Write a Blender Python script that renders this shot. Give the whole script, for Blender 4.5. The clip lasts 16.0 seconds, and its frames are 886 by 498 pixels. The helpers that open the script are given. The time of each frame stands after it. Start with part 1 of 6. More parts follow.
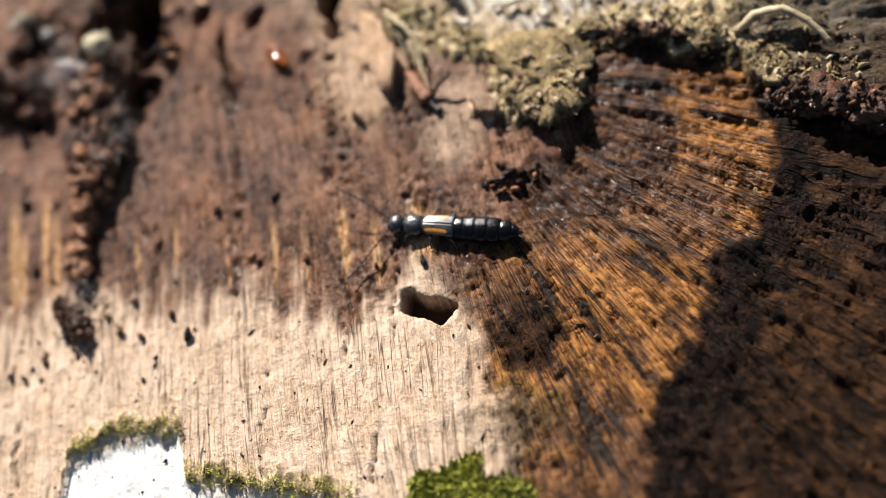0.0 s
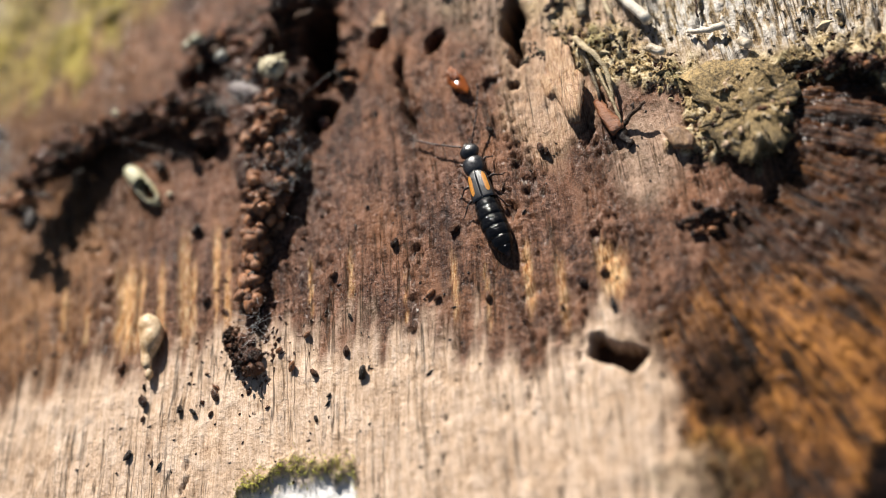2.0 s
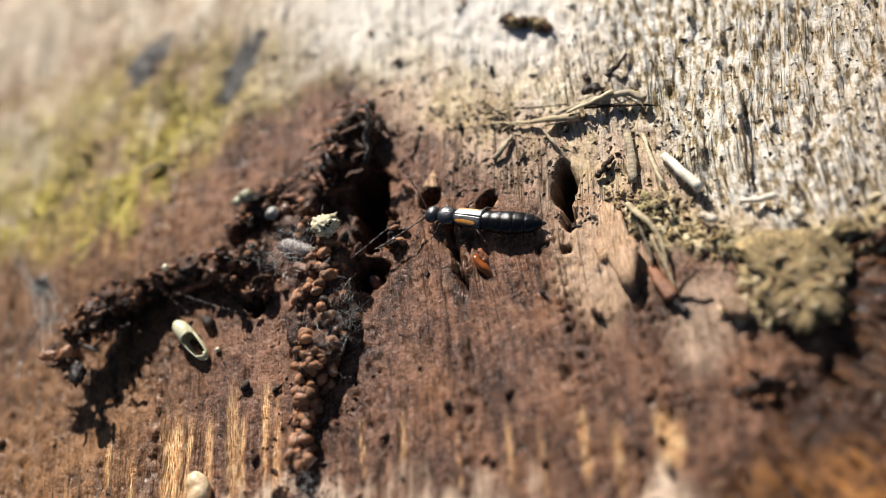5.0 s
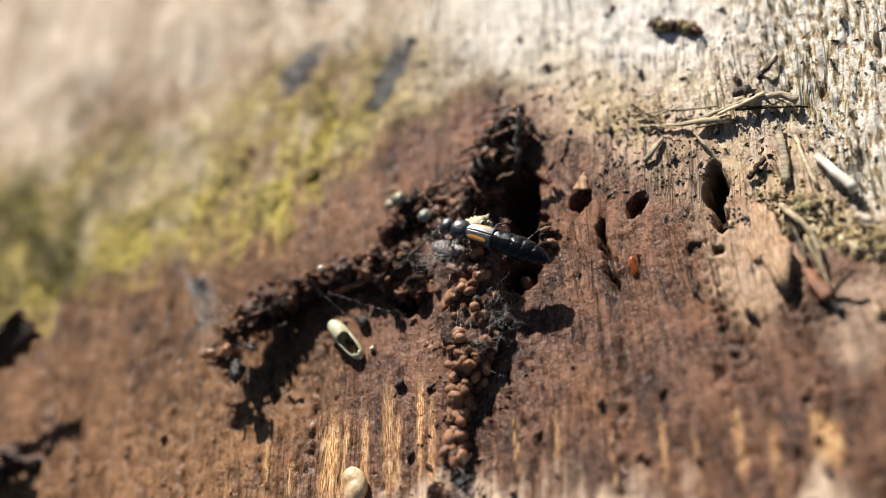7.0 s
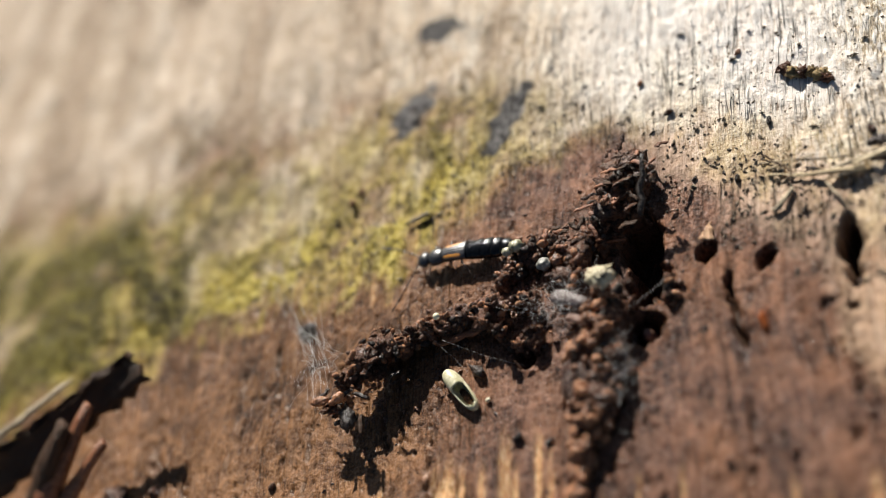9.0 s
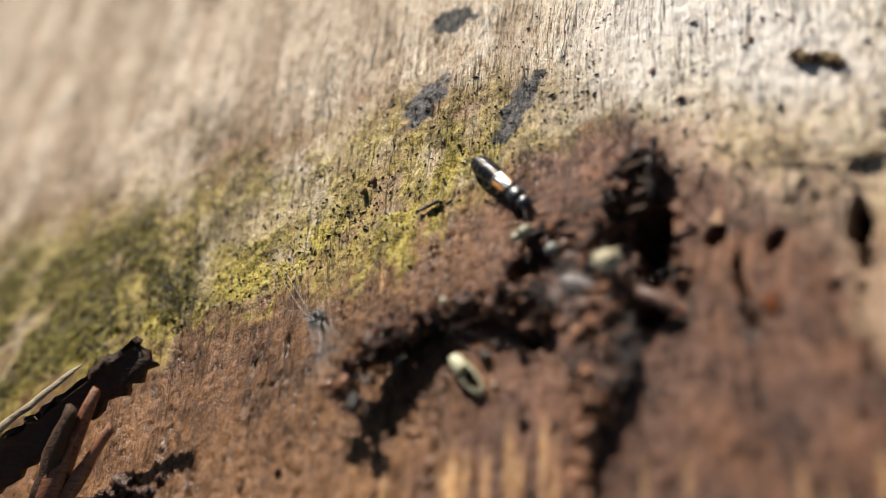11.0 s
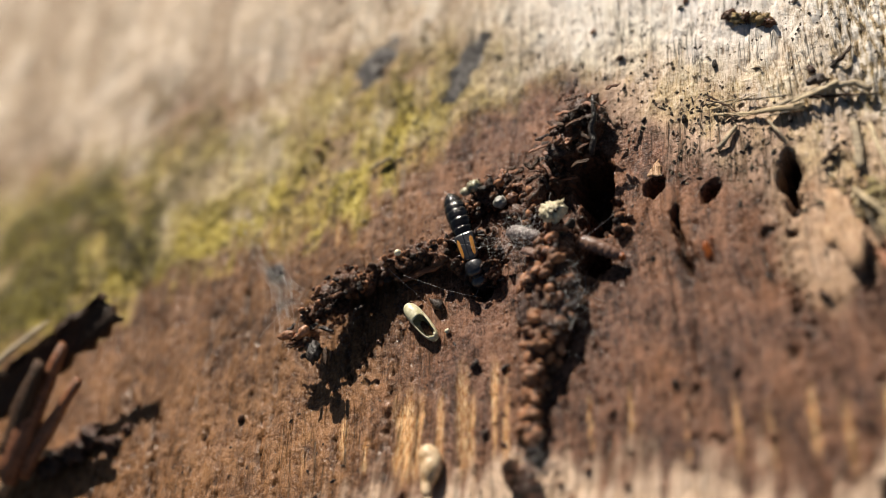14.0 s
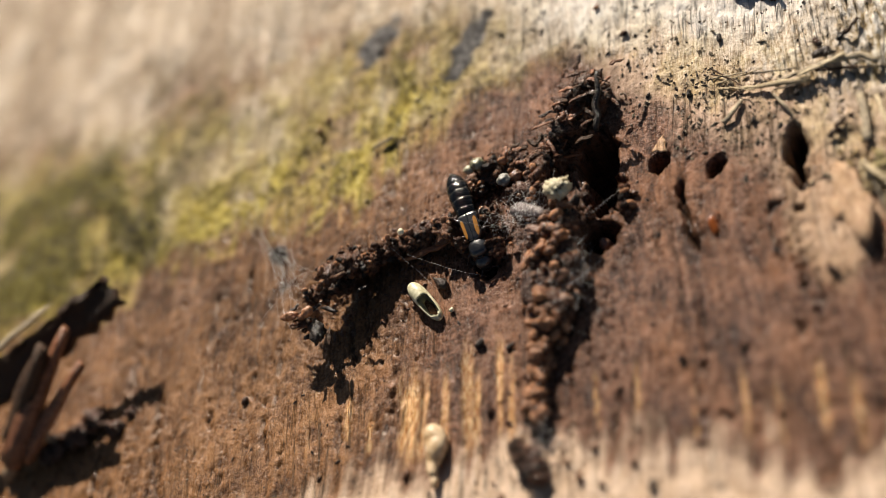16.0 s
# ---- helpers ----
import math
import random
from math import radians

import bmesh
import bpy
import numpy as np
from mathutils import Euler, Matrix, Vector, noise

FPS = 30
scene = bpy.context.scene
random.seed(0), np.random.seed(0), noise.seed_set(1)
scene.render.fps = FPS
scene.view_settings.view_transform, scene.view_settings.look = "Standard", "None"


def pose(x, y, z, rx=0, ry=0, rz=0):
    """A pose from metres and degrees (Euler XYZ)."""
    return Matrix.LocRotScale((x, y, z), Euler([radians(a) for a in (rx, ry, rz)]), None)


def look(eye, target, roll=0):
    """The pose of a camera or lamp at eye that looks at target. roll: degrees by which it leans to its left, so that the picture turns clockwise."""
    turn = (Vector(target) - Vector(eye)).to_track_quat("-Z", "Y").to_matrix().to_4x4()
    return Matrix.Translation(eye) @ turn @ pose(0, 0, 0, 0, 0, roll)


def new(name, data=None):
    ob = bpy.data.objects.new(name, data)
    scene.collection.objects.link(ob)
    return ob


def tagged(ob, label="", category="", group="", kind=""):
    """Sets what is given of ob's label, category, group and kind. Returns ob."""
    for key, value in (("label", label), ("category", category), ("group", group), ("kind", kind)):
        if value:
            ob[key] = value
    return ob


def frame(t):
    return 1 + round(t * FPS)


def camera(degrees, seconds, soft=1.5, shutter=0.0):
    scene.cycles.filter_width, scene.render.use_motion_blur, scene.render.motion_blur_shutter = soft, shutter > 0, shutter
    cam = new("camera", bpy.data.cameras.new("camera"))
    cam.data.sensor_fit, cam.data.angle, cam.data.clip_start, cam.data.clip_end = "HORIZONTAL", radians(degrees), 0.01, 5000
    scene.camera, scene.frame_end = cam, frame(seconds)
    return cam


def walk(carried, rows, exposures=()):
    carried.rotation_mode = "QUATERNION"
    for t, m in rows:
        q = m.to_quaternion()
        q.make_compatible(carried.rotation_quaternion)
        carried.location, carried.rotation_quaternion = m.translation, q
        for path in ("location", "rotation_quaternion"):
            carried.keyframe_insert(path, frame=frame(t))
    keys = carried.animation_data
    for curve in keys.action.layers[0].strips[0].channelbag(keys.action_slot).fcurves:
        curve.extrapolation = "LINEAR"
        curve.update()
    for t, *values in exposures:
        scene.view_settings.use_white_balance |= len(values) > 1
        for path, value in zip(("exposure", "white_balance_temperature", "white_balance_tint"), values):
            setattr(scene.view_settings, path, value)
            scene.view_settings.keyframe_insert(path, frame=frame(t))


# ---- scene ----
MM = 0.001

# The camera is carried over the log by hand, a few centimetres away; eye and target in millimetres.
cam = camera(34.00, 16.0, soft=0.9)
PATH = [
    (0, (31.99, -45.43, 59.74), (12.29, -13.43, -5.16), -35.12),
    (0.5, (29.26, -44.28, 61.25), (8.07, -13.81, -3.92), -37.91),
    (1, (29.51, -44.03, 59.66), (4.52, -13.04, -3.90), -40.75),
    (1.5, (28.16, -43.12, 59.54), (1.18, -12.11, -3.19), -42.02),
    (2, (28.26, -42.57, 58.37), (2.62, -10.58, -4.43), -39.79),
    (2.5, (28.66, -41.45, 57.90), (4.98, -5.67, -3.61), -34.92),
    (3, (27.77, -41.40, 58.39), (3.65, -2.52, -1.05), -32.81),
    (3.5, (25.84, -40.91, 59.44), (5.23, -1.99, -1.27), -29.87),
    (5.8, (25.36, -41.80, 60.55), (-2.01, -4.16, 1.73), -36.63),
    (6, (25.59, -41.75, 60.31), (-2.22, -3.41, 2.16), -36.44),
    (6.5, (24.65, -43.13, 60.77), (-2.82, -3.92, 3.04), -35.34),
    (7, (24.15, -42.87, 61.72), (-5.72, -4.88, 4.36), -38.11),
    (7.5, (24.22, -42.70, 61.04), (-5.56, -4.39, 3.84), -37.63),
    (8, (23.03, -41.78, 61.13), (-6.46, -3.63, 3.67), -37.93),
    (8.5, (22.14, -41.25, 60.84), (-9.17, -2.73, 4.62), -38.62),
    (9, (21.31, -41.84, 61.28), (-11.89, -2.55, 6.70), -38.72),
    (9.2, (20.54, -42.25, 62.15), (-13.02, -2.82, 7.90), -38.57),
    (11.3, (22.21, -43.64, 59.03), (-12.34, -3.26, 6.11), -38.40),
    (11.5, (21.14, -44.51, 59.93), (-12.01, -3.47, 6.63), -37.01),
    (12, (22.19, -46.42, 61.51), (-9.87, -5.63, 7.34), -36.89),
    (12.5, (23.20, -47.14, 62.61), (-6.33, -6.20, 7.14), -35.26),
    (13, (23.64, -46.39, 61.74), (-7.01, -6.19, 6.34), -36.78),
    (13.5, (22.83, -46.51, 61.68), (-8.13, -6.71, 6.16), -37.28),
    (14, (23.32, -46.05, 61.85), (-8.85, -6.94, 6.53), -38.45),
    (14.5, (23.34, -46.20, 61.53), (-8.78, -7.26, 6.06), -38.59),
    (15, (22.91, -46.42, 61.45), (-9.20, -7.54, 5.93), -38.74),
    (15.5, (23.08, -46.62, 61.02), (-9.43, -7.73, 5.74), -38.90),
    (16, (23.05, -46.17, 60.96), (-9.45, -7.57, 5.48), -39.48),
]
walk(cam, [(t, look([c * MM for c in eye], [c * MM for c in target], roll)) for t, eye, target, roll in PATH],
     exposures=[(0, 0.88, 6350, 10), (1.5, 0.78, 6400, 10), (2.5, 0.68, 6400, 10), (3.0, 0.78, 6250, 9), (3.5, 0.78, 6250, 9), (6, 0.8, 6350, 9), (9, 0.7, 6350, 9), (12, 0.56, 6650, 10), (14, 0.58, 6850, 11), (16, 0.64, 6950, 11)])

# ---- light: a high clear sun and blue sky ----
world = bpy.data.worlds.new("sky")
scene.world = world
world.use_nodes = True
wn = world.node_tree.nodes
sky = wn.new("ShaderNodeTexSky")
sky.sky_type = "NISHITA"
sky.sun_disc = False
SUN_ELEVATION, SUN_AZIMUTH = 33, 112          # azimuth counted from +x towards +y
sky.sun_elevation = radians(SUN_ELEVATION)
sky.sun_rotation = radians(90 - SUN_AZIMUTH)
wn["Background"].inputs["Strength"].default_value = 0.030
world.node_tree.links.new(sky.outputs[0], wn["Background"].inputs["Color"])
sun_data = bpy.data.lights.new("sun", "SUN")
sun_data.energy, sun_data.angle, sun_data.color = 5.0, radians(0.53), (1.0, 0.935, 0.845)
sun = new("sun", sun_data)
sun_way = Vector((math.cos(radians(SUN_AZIMUTH)) * math.cos(radians(SUN_ELEVATION)),
                  math.sin(radians(SUN_AZIMUTH)) * math.cos(radians(SUN_ELEVATION)), math.sin(radians(SUN_ELEVATION))))
sun.matrix_world = look(sun_way * 3, (0, 0, 0))

# ---- materials ----
def material(name):
    m = bpy.data.materials.new(name)
    m.use_nodes = True
    return m, m.node_tree.nodes, m.node_tree.links, m.node_tree.nodes["Principled BSDF"]


def ramp(nodes, links, source, stops):
    r = nodes.new("ShaderNodeValToRGB")
    links.new(source, r.inputs[0])
    while len(r.color_ramp.elements) < len(stops):
        r.color_ramp.elements.new(0.5)
    for e, (p, c) in zip(r.color_ramp.elements, stops):
        e.position = p
        e.color = (*c, 1) if len(c) == 3 else c
    return r.outputs[0]


def noise_tex(nodes, links, vector, scale, detail=4.0, rough=0.6, stretch=None, shift=(0, 0, 0), distort=0.0):
    if stretch or shift != (0, 0, 0):
        mp = nodes.new("ShaderNodeMapping")
        links.new(vector, mp.inputs[0])
        mp.inputs["Scale"].default_value = stretch or (1, 1, 1)
        mp.inputs["Location"].default_value = shift
        vector = mp.outputs[0]
    n = nodes.new("ShaderNodeTexNoise")
    links.new(vector, n.inputs["Vector"])
    n.inputs["Scale"].default_value, n.inputs["Detail"].default_value = scale, detail
    n.inputs["Roughness"].default_value, n.inputs["Distortion"].default_value = rough, distort
    return n.outputs[0]


def math_node(nodes, links, op, a, b=0.0, clamp=False):
    n = nodes.new("ShaderNodeMath")
    n.operation, n.use_clamp = op, clamp
    for k, v in enumerate((a, b)):
        if isinstance(v, (int, float)):
            n.inputs[k].default_value = v
        else:
            links.new(v, n.inputs[k])
    return n.outputs[0]


def mix_rgb(nodes, links, fac, a, b, blend="MIX"):
    n = nodes.new("ShaderNodeMix")
    n.data_type, n.blend_type = "RGBA", blend
    for k, v in ((0, fac), (6, a), (7, b)):
        if isinstance(v, (int, float)):
            n.inputs[k].default_value = v
        elif isinstance(v, tuple):
            n.inputs[k].default_value = (*v, 1)
        else:
            links.new(v, n.inputs[k])
    return n.outputs[2]


def grainy(name, dark, light, scale=1.0, rough=0.7, bump=0.03, stretch=None, spec=0.4, contrast=0.25, vary=0.25):
    """A procedural surface in object space; scale counts features per millimetre, bump is in millimetres."""
    m, n, l, b = material(name)
    co = n.new("ShaderNodeTexCoord").outputs["Object"]
    info = n.new("ShaderNodeObjectInfo")
    big = noise_tex(n, l, co, 1000 * scale * 0.35, 3, 0.6, stretch)
    fine = noise_tex(n, l, co, 1000 * scale * 2.2, 5, 0.65, stretch)
    grit = noise_tex(n, l, co, 1000 * scale * 6.5, 3, 0.6)
    both = math_node(n, l, "ADD", math_node(n, l, "MULTIPLY", big, 0.32), math_node(n, l, "ADD", math_node(n, l, "MULTIPLY", fine, 0.40), math_node(n, l, "MULTIPLY", grit, 0.28)))
    rnd = math_node(n, l, "MULTIPLY", math_node(n, l, "SUBTRACT", info.outputs["Random"], 0.5), vary * 0.35)
    tone = math_node(n, l, "ADD", both, rnd)
    l.new(ramp(n, l, tone, [(0.5 - contrast * 0.5, dark), (0.5 + contrast * 0.45, light)]), b.inputs["Base Color"])
    l.new(ramp(n, l, fine, [(0.40, (rough * 0.6,) * 3), (0.60, (min(1.0, rough * 1.15),) * 3)]), b.inputs["Roughness"])
    b.inputs["Specular IOR Level"].default_value = spec
    bp = n.new("ShaderNodeBump")
    bp.inputs["Strength"].default_value, bp.inputs["Distance"].default_value = 1.0, bump * 2.2 * MM
    l.new(both, bp.inputs["Height"])
    l.new(bp.outputs[0], b.inputs["Normal"])
    return m


def log_material():
    m, n, l, b = material("weathered_wood")

    def attr(name):
        a = n.new("ShaderNodeAttribute")
        a.attribute_name = name
        s = n.new("ShaderNodeSeparateColor")
        l.new(a.outputs["Color"], s.inputs[0])
        return s.outputs

    tan, algae, bleach = attr("zone_a")
    orange, black, white = attr("zone_b")
    green, crust, streak = attr("zone_c")
    grey, recess_dark, furrow = attr("zone_d")
    chalk, umber, warm = attr("zone_e")
    ribbed, _, _ = attr("zone_f")
    g = n.new("ShaderNodeAttribute")
    g.attribute_name = "grain"
    g = g.outputs["Vector"]
    pos = n.new("ShaderNodeTexCoord").outputs["Object"]
    fibre = noise_tex(n, l, g, 1.0, 6, 0.65, (5.0, 0.3, 1), (3, 7, 0))
    hair = noise_tex(n, l, g, 1.0, 5, 0.7, (16.0, 1.3, 1))
    blotch = noise_tex(n, l, pos, 320, 5, 0.6)
    fine = noise_tex(n, l, pos, 5200, 4, 0.7)
    mid = noise_tex(n, l, pos, 1500, 5, 0.65)
    grit = noise_tex(n, l, pos, 13000, 2, 0.6)
    pit = noise_tex(n, l, g, 1.0, 3, 0.55, (4.2, 1.7, 1), (11, 2, 0))
    mixed = math_node(n, l, "ADD", math_node(n, l, "MULTIPLY", fibre, 0.42), math_node(n, l, "ADD", math_node(n, l, "MULTIPLY", hair, 0.38), math_node(n, l, "MULTIPLY", blotch, 0.2)))
    rough_mix = math_node(n, l, "ADD", math_node(n, l, "MULTIPLY", fine, 0.38), math_node(n, l, "ADD", math_node(n, l, "MULTIPLY", mid, 0.42), math_node(n, l, "MULTIPLY", grit, 0.20)))
    both = math_node(n, l, "ADD", 0.5, math_node(n, l, "MULTIPLY", 1.15, math_node(n, l, "SUBTRACT", math_node(n, l, "ADD", math_node(n, l, "MULTIPLY", mixed, 0.58), math_node(n, l, "MULTIPLY", rough_mix, 0.42)), 0.5)))
    stain = noise_tex(n, l, pos, 170, 4, 0.55)
    smear = math_node(n, l, "ADD", math_node(n, l, "MULTIPLY", both, 0.55), math_node(n, l, "ADD", math_node(n, l, "MULTIPLY", rough_mix, 0.30), math_node(n, l, "MULTIPLY", blotch, 0.15)))
    wet_c = ramp(n, l, smear, [(0.415, (0.014, 0.006, 0.004)), (0.475, (0.078, 0.034, 0.019)), (0.55, (0.250, 0.122, 0.073))])
    wet_c = mix_rgb(n, l, ramp(n, l, stain, [(0.44, (0, 0, 0)), (0.62, (0.7, 0.7, 0.7))]), wet_c, ramp(n, l, smear, [(0.42, (0.020, 0.008, 0.004)), (0.55, (0.265, 0.118, 0.056))]))
    soak = noise_tex(n, l, g, 1.0, 4, 0.55, (0.55, 0.07, 1), (9, 1, 0))
    wet_c = mix_rgb(n, l, ramp(n, l, soak, [(0.38, (0.5, 0.5, 0.5)), (0.50, (0, 0, 0))]), wet_c, ramp(n, l, smear, [(0.43, (0.008, 0.003, 0.002)), (0.57, (0.090, 0.040, 0.023))]))
    wet_c = mix_rgb(n, l, math_node(n, l, "MULTIPLY", warm, 0.85), wet_c, ramp(n, l, smear, [(0.415, (0.028, 0.011, 0.004)), (0.475, (0.120, 0.052, 0.018)), (0.55, (0.300, 0.148, 0.060))]))
    tan_c = ramp(n, l, both, [(0.39, (0.20, 0.105, 0.055)), (0.44, (0.47, 0.315, 0.20)), (0.50, (0.64, 0.46, 0.325)), (0.58, (0.80, 0.63, 0.49))])
    streak_c = ramp(n, l, hair, [(0.40, (0.17, 0.050, 0.012)), (0.475, (0.55, 0.235, 0.062)), (0.57, (0.92, 0.64, 0.34))])
    alg_c = ramp(n, l, rough_mix, [(0.41, (0.040, 0.030, 0.006)), (0.46, (0.25, 0.180, 0.020)), (0.525, (0.50, 0.395, 0.065)), (0.59, (0.72, 0.62, 0.23))])
    bleach_c = ramp(n, l, both, [(0.40, (0.10, 0.060, 0.030)), (0.445, (0.46, 0.32, 0.185)), (0.49, (0.78, 0.64, 0.48)), (0.56, (0.92, 0.84, 0.72))])
    furry = math_node(n, l, "ADD", math_node(n, l, "MULTIPLY", hair, 0.36), math_node(n, l, "ADD", math_node(n, l, "MULTIPLY", fibre, 0.30), math_node(n, l, "ADD", math_node(n, l, "MULTIPLY", mid, 0.18), math_node(n, l, "MULTIPLY", blotch, 0.16))))
    orange_c = ramp(n, l, furry, [(0.435, (0.008, 0.003, 0.001)), (0.485, (0.105, 0.037, 0.008)), (0.56, (0.46, 0.195, 0.045))])
    orange_c = mix_rgb(n, l, ramp(n, l, stain, [(0.40, (0.7, 0.7, 0.7)), (0.54, (0, 0, 0))]), orange_c, ramp(n, l, furry, [(0.42, (0.022, 0.009, 0.006)), (0.57, (0.15, 0.070, 0.034))]))
    orange_c = mix_rgb(n, l, umber, orange_c, ramp(n, l, furry, [(0.43, (0.004, 0.002, 0.001)), (0.50, (0.042, 0.016, 0.007)), (0.58, (0.150, 0.058, 0.020))]))
    # near-black for dark rotten wood and for shade painted beside the orange fan
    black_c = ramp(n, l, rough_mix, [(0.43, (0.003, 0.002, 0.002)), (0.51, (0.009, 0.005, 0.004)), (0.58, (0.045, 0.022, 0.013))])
    white_c = ramp(n, l, rough_mix, [(0.3, (0.66, 0.60, 0.52)), (0.5, (0.88, 0.86, 0.83))])
    green_c = ramp(n, l, rough_mix, [(0.42, (0.014, 0.012, 0.004)), (0.5, (0.058, 0.050, 0.010)), (0.58, (0.26, 0.22, 0.045))])
    crust_c = ramp(n, l, rough_mix, [(0.41, (0.050, 0.029, 0.011)), (0.475, (0.42, 0.30, 0.135)), (0.56, (0.80, 0.66, 0.42))])
    grey_c = ramp(n, l, rough_mix, [(0.41, (0.020, 0.019, 0.019)), (0.50, (0.075, 0.070, 0.068)), (0.58, (0.18, 0.165, 0.155))])
    band = noise_tex(n, l, g, 1.0, 3, 0.5, (0.28, 0.025, 1), (5, 3, 0))
    bleach_c = mix_rgb(n, l, ramp(n, l, band, [(0.45, (0, 0, 0)), (0.56, (0.6, 0.6, 0.6))]), bleach_c, ramp(n, l, both, [(0.42, (0.16, 0.095, 0.052)), (0.57, (0.56, 0.42, 0.29))]))
    groove = math_node(n, l, "MULTIPLY", ramp(n, l, hair, [(0.40, (1, 1, 1)), (0.47, (0, 0, 0))]), 0.75)
    bleach_c = mix_rgb(n, l, groove, bleach_c, (0.27, 0.165, 0.055))
    bleach_c = mix_rgb(n, l, math_node(n, l, "MULTIPLY", chalk, 0.92), bleach_c, ramp(n, l, both, [(0.41, (0.42, 0.31, 0.22)), (0.46, (0.86, 0.77, 0.68)), (0.53, (0.94, 0.89, 0.83))]))
    bleach_c = mix_rgb(n, l, furrow, bleach_c, ramp(n, l, fine, [(0.40, (0.040, 0.022, 0.009)), (0.60, (0.30, 0.19, 0.075))]))
    ribs = noise_tex(n, l, g, 1.0, 4, 0.62, (3.5, 0.85, 1), (6, 13, 0), 0.4)
    rib_tone = math_node(n, l, "ADD", math_node(n, l, "MULTIPLY", ribs, 0.72), math_node(n, l, "MULTIPLY", rough_mix, 0.28))
    rib_c = ramp(n, l, rib_tone, [(0.395, (0.040, 0.025, 0.010)), (0.445, (0.33, 0.225, 0.085)), (0.485, (0.64, 0.54, 0.40)), (0.55, (0.90, 0.85, 0.77))])
    bleach_c = mix_rgb(n, l, math_node(n, l, "MULTIPLY", ribbed, 0.85), bleach_c, rib_c)
    speckle = ramp(n, l, rough_mix, [(0.43, (1, 1, 1)), (0.52, (0.95, 0.95, 0.95)), (0.59, (0.6, 0.6, 0.6))])
    algae = math_node(n, l, "MULTIPLY", algae, speckle)
    c = wet_c
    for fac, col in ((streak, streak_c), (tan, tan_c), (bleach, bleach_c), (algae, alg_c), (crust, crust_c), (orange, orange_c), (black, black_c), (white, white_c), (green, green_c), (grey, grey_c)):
        c = mix_rgb(n, l, fac, c, col)
    # thin drying cracks along the grain
    seam = noise_tex(n, l, g, 1.0, 3, 0.5, (1.5, 0.055, 1), (21, 4, 0))
    seam2 = noise_tex(n, l, g, 1.0, 2, 0.5, (3.4, 0.16, 1), (2, 31, 0))
    where = noise_tex(n, l, pos, 240, 3, 0.5, None, (0.3, 0.1, 0))
    thin = ramp(n, l, seam, [(0.484, (0, 0, 0)), (0.494, (1, 1, 1)), (0.500, (1, 1, 1)), (0.510, (0, 0, 0))])
    thin2 = ramp(n, l, seam2, [(0.40, (0, 0, 0)), (0.415, (0.8, 0.8, 0.8)), (0.43, (0, 0, 0))])
    seams = math_node(n, l, "MULTIPLY", math_node(n, l, "MAXIMUM", thin, thin2), ramp(n, l, where, [(0.42, (0, 0, 0)), (0.54, (1, 1, 1))]), True)
    seams = math_node(n, l, "MULTIPLY", seams, math_node(n, l, "SUBTRACT", 1.0, math_node(n, l, "MAXIMUM", white, crust)), True)
    c = mix_rgb(n, l, math_node(n, l, "MULTIPLY", seams, 0.75), c, (0.028, 0.020, 0.011))
    # small dark pits and specks of dirt, thickest on the bare wood
    speck = ramp(n, l, pit, [(0.24, (1, 1, 1)), (0.33, (0, 0, 0))])
    speck = math_node(n, l, "MULTIPLY", speck, math_node(n, l, "SUBTRACT", 1.0, orange), True)
    slit = noise_tex(n, l, g, 1.0, 3, 0.6, (1.5, 0.20, 1), (4, 17, 0), 0.3)
    slits = math_node(n, l, "MULTIPLY", ramp(n, l, slit, [(0.385, (1, 1, 1)), (0.44, (0, 0, 0))]), orange)
    c = mix_rgb(n, l, math_node(n, l, "MULTIPLY", slits, 0.9), c, (0.006, 0.003, 0.002))
    dirt = math_node(n, l, "MULTIPLY", speck, math_node(n, l, "ADD", 0.45, math_node(n, l, "MULTIPLY", bleach, 0.35)), True)
    c = mix_rgb(n, l, dirt, c, (0.055, 0.033, 0.018))
    # cracks and bore holes coloured dark brown, painting in the shade of their depth
    c = mix_rgb(n, l, recess_dark, c, (0.045, 0.024, 0.014))
    l.new(c, b.inputs["Base Color"])
    dry = math_node(n, l, "MAXIMUM", math_node(n, l, "MAXIMUM", tan, bleach), math_node(n, l, "MAXIMUM", algae, math_node(n, l, "MAXIMUM", white, black)))
    l.new(math_node(n, l, "ADD", math_node(n, l, "MULTIPLY", dry, 0.22), math_node(n, l, "ADD", 0.10, math_node(n, l, "MULTIPLY", mid, 0.40))), b.inputs["Roughness"])
    sparkle = math_node(n, l, "MULTIPLY", ramp(n, l, fine, [(0.58, (0, 0, 0)), (0.66, (1, 1, 1))]), math_node(n, l, "SUBTRACT", 1.0, dry), True)
    l.new(math_node(n, l, "SUBTRACT", math_node(n, l, "ADD", 0.17, math_node(n, l, "MULTIPLY", sparkle, 0.7)), math_node(n, l, "MULTIPLY", math_node(n, l, "MAXIMUM", black, green), 0.11)), b.inputs["Specular IOR Level"])
    damp_bump = math_node(n, l, "ADD", 0.55, math_node(n, l, "MULTIPLY", math_node(n, l, "MAXIMUM", bleach, math_node(n, l, "MAXIMUM", crust, black)), 0.35), True)
    pits = math_node(n, l, "MULTIPLY", math_node(n, l, "MAXIMUM", slits, math_node(n, l, "MAXIMUM", speck, seams)), 0.6)
    grains = math_node(n, l, "ADD", math_node(n, l, "MULTIPLY", fine, 0.45), math_node(n, l, "MULTIPLY", mid, 0.6))
    height = math_node(n, l, "ADD", math_node(n, l, "MULTIPLY", both, 0.8), math_node(n, l, "SUBTRACT", grains, pits))
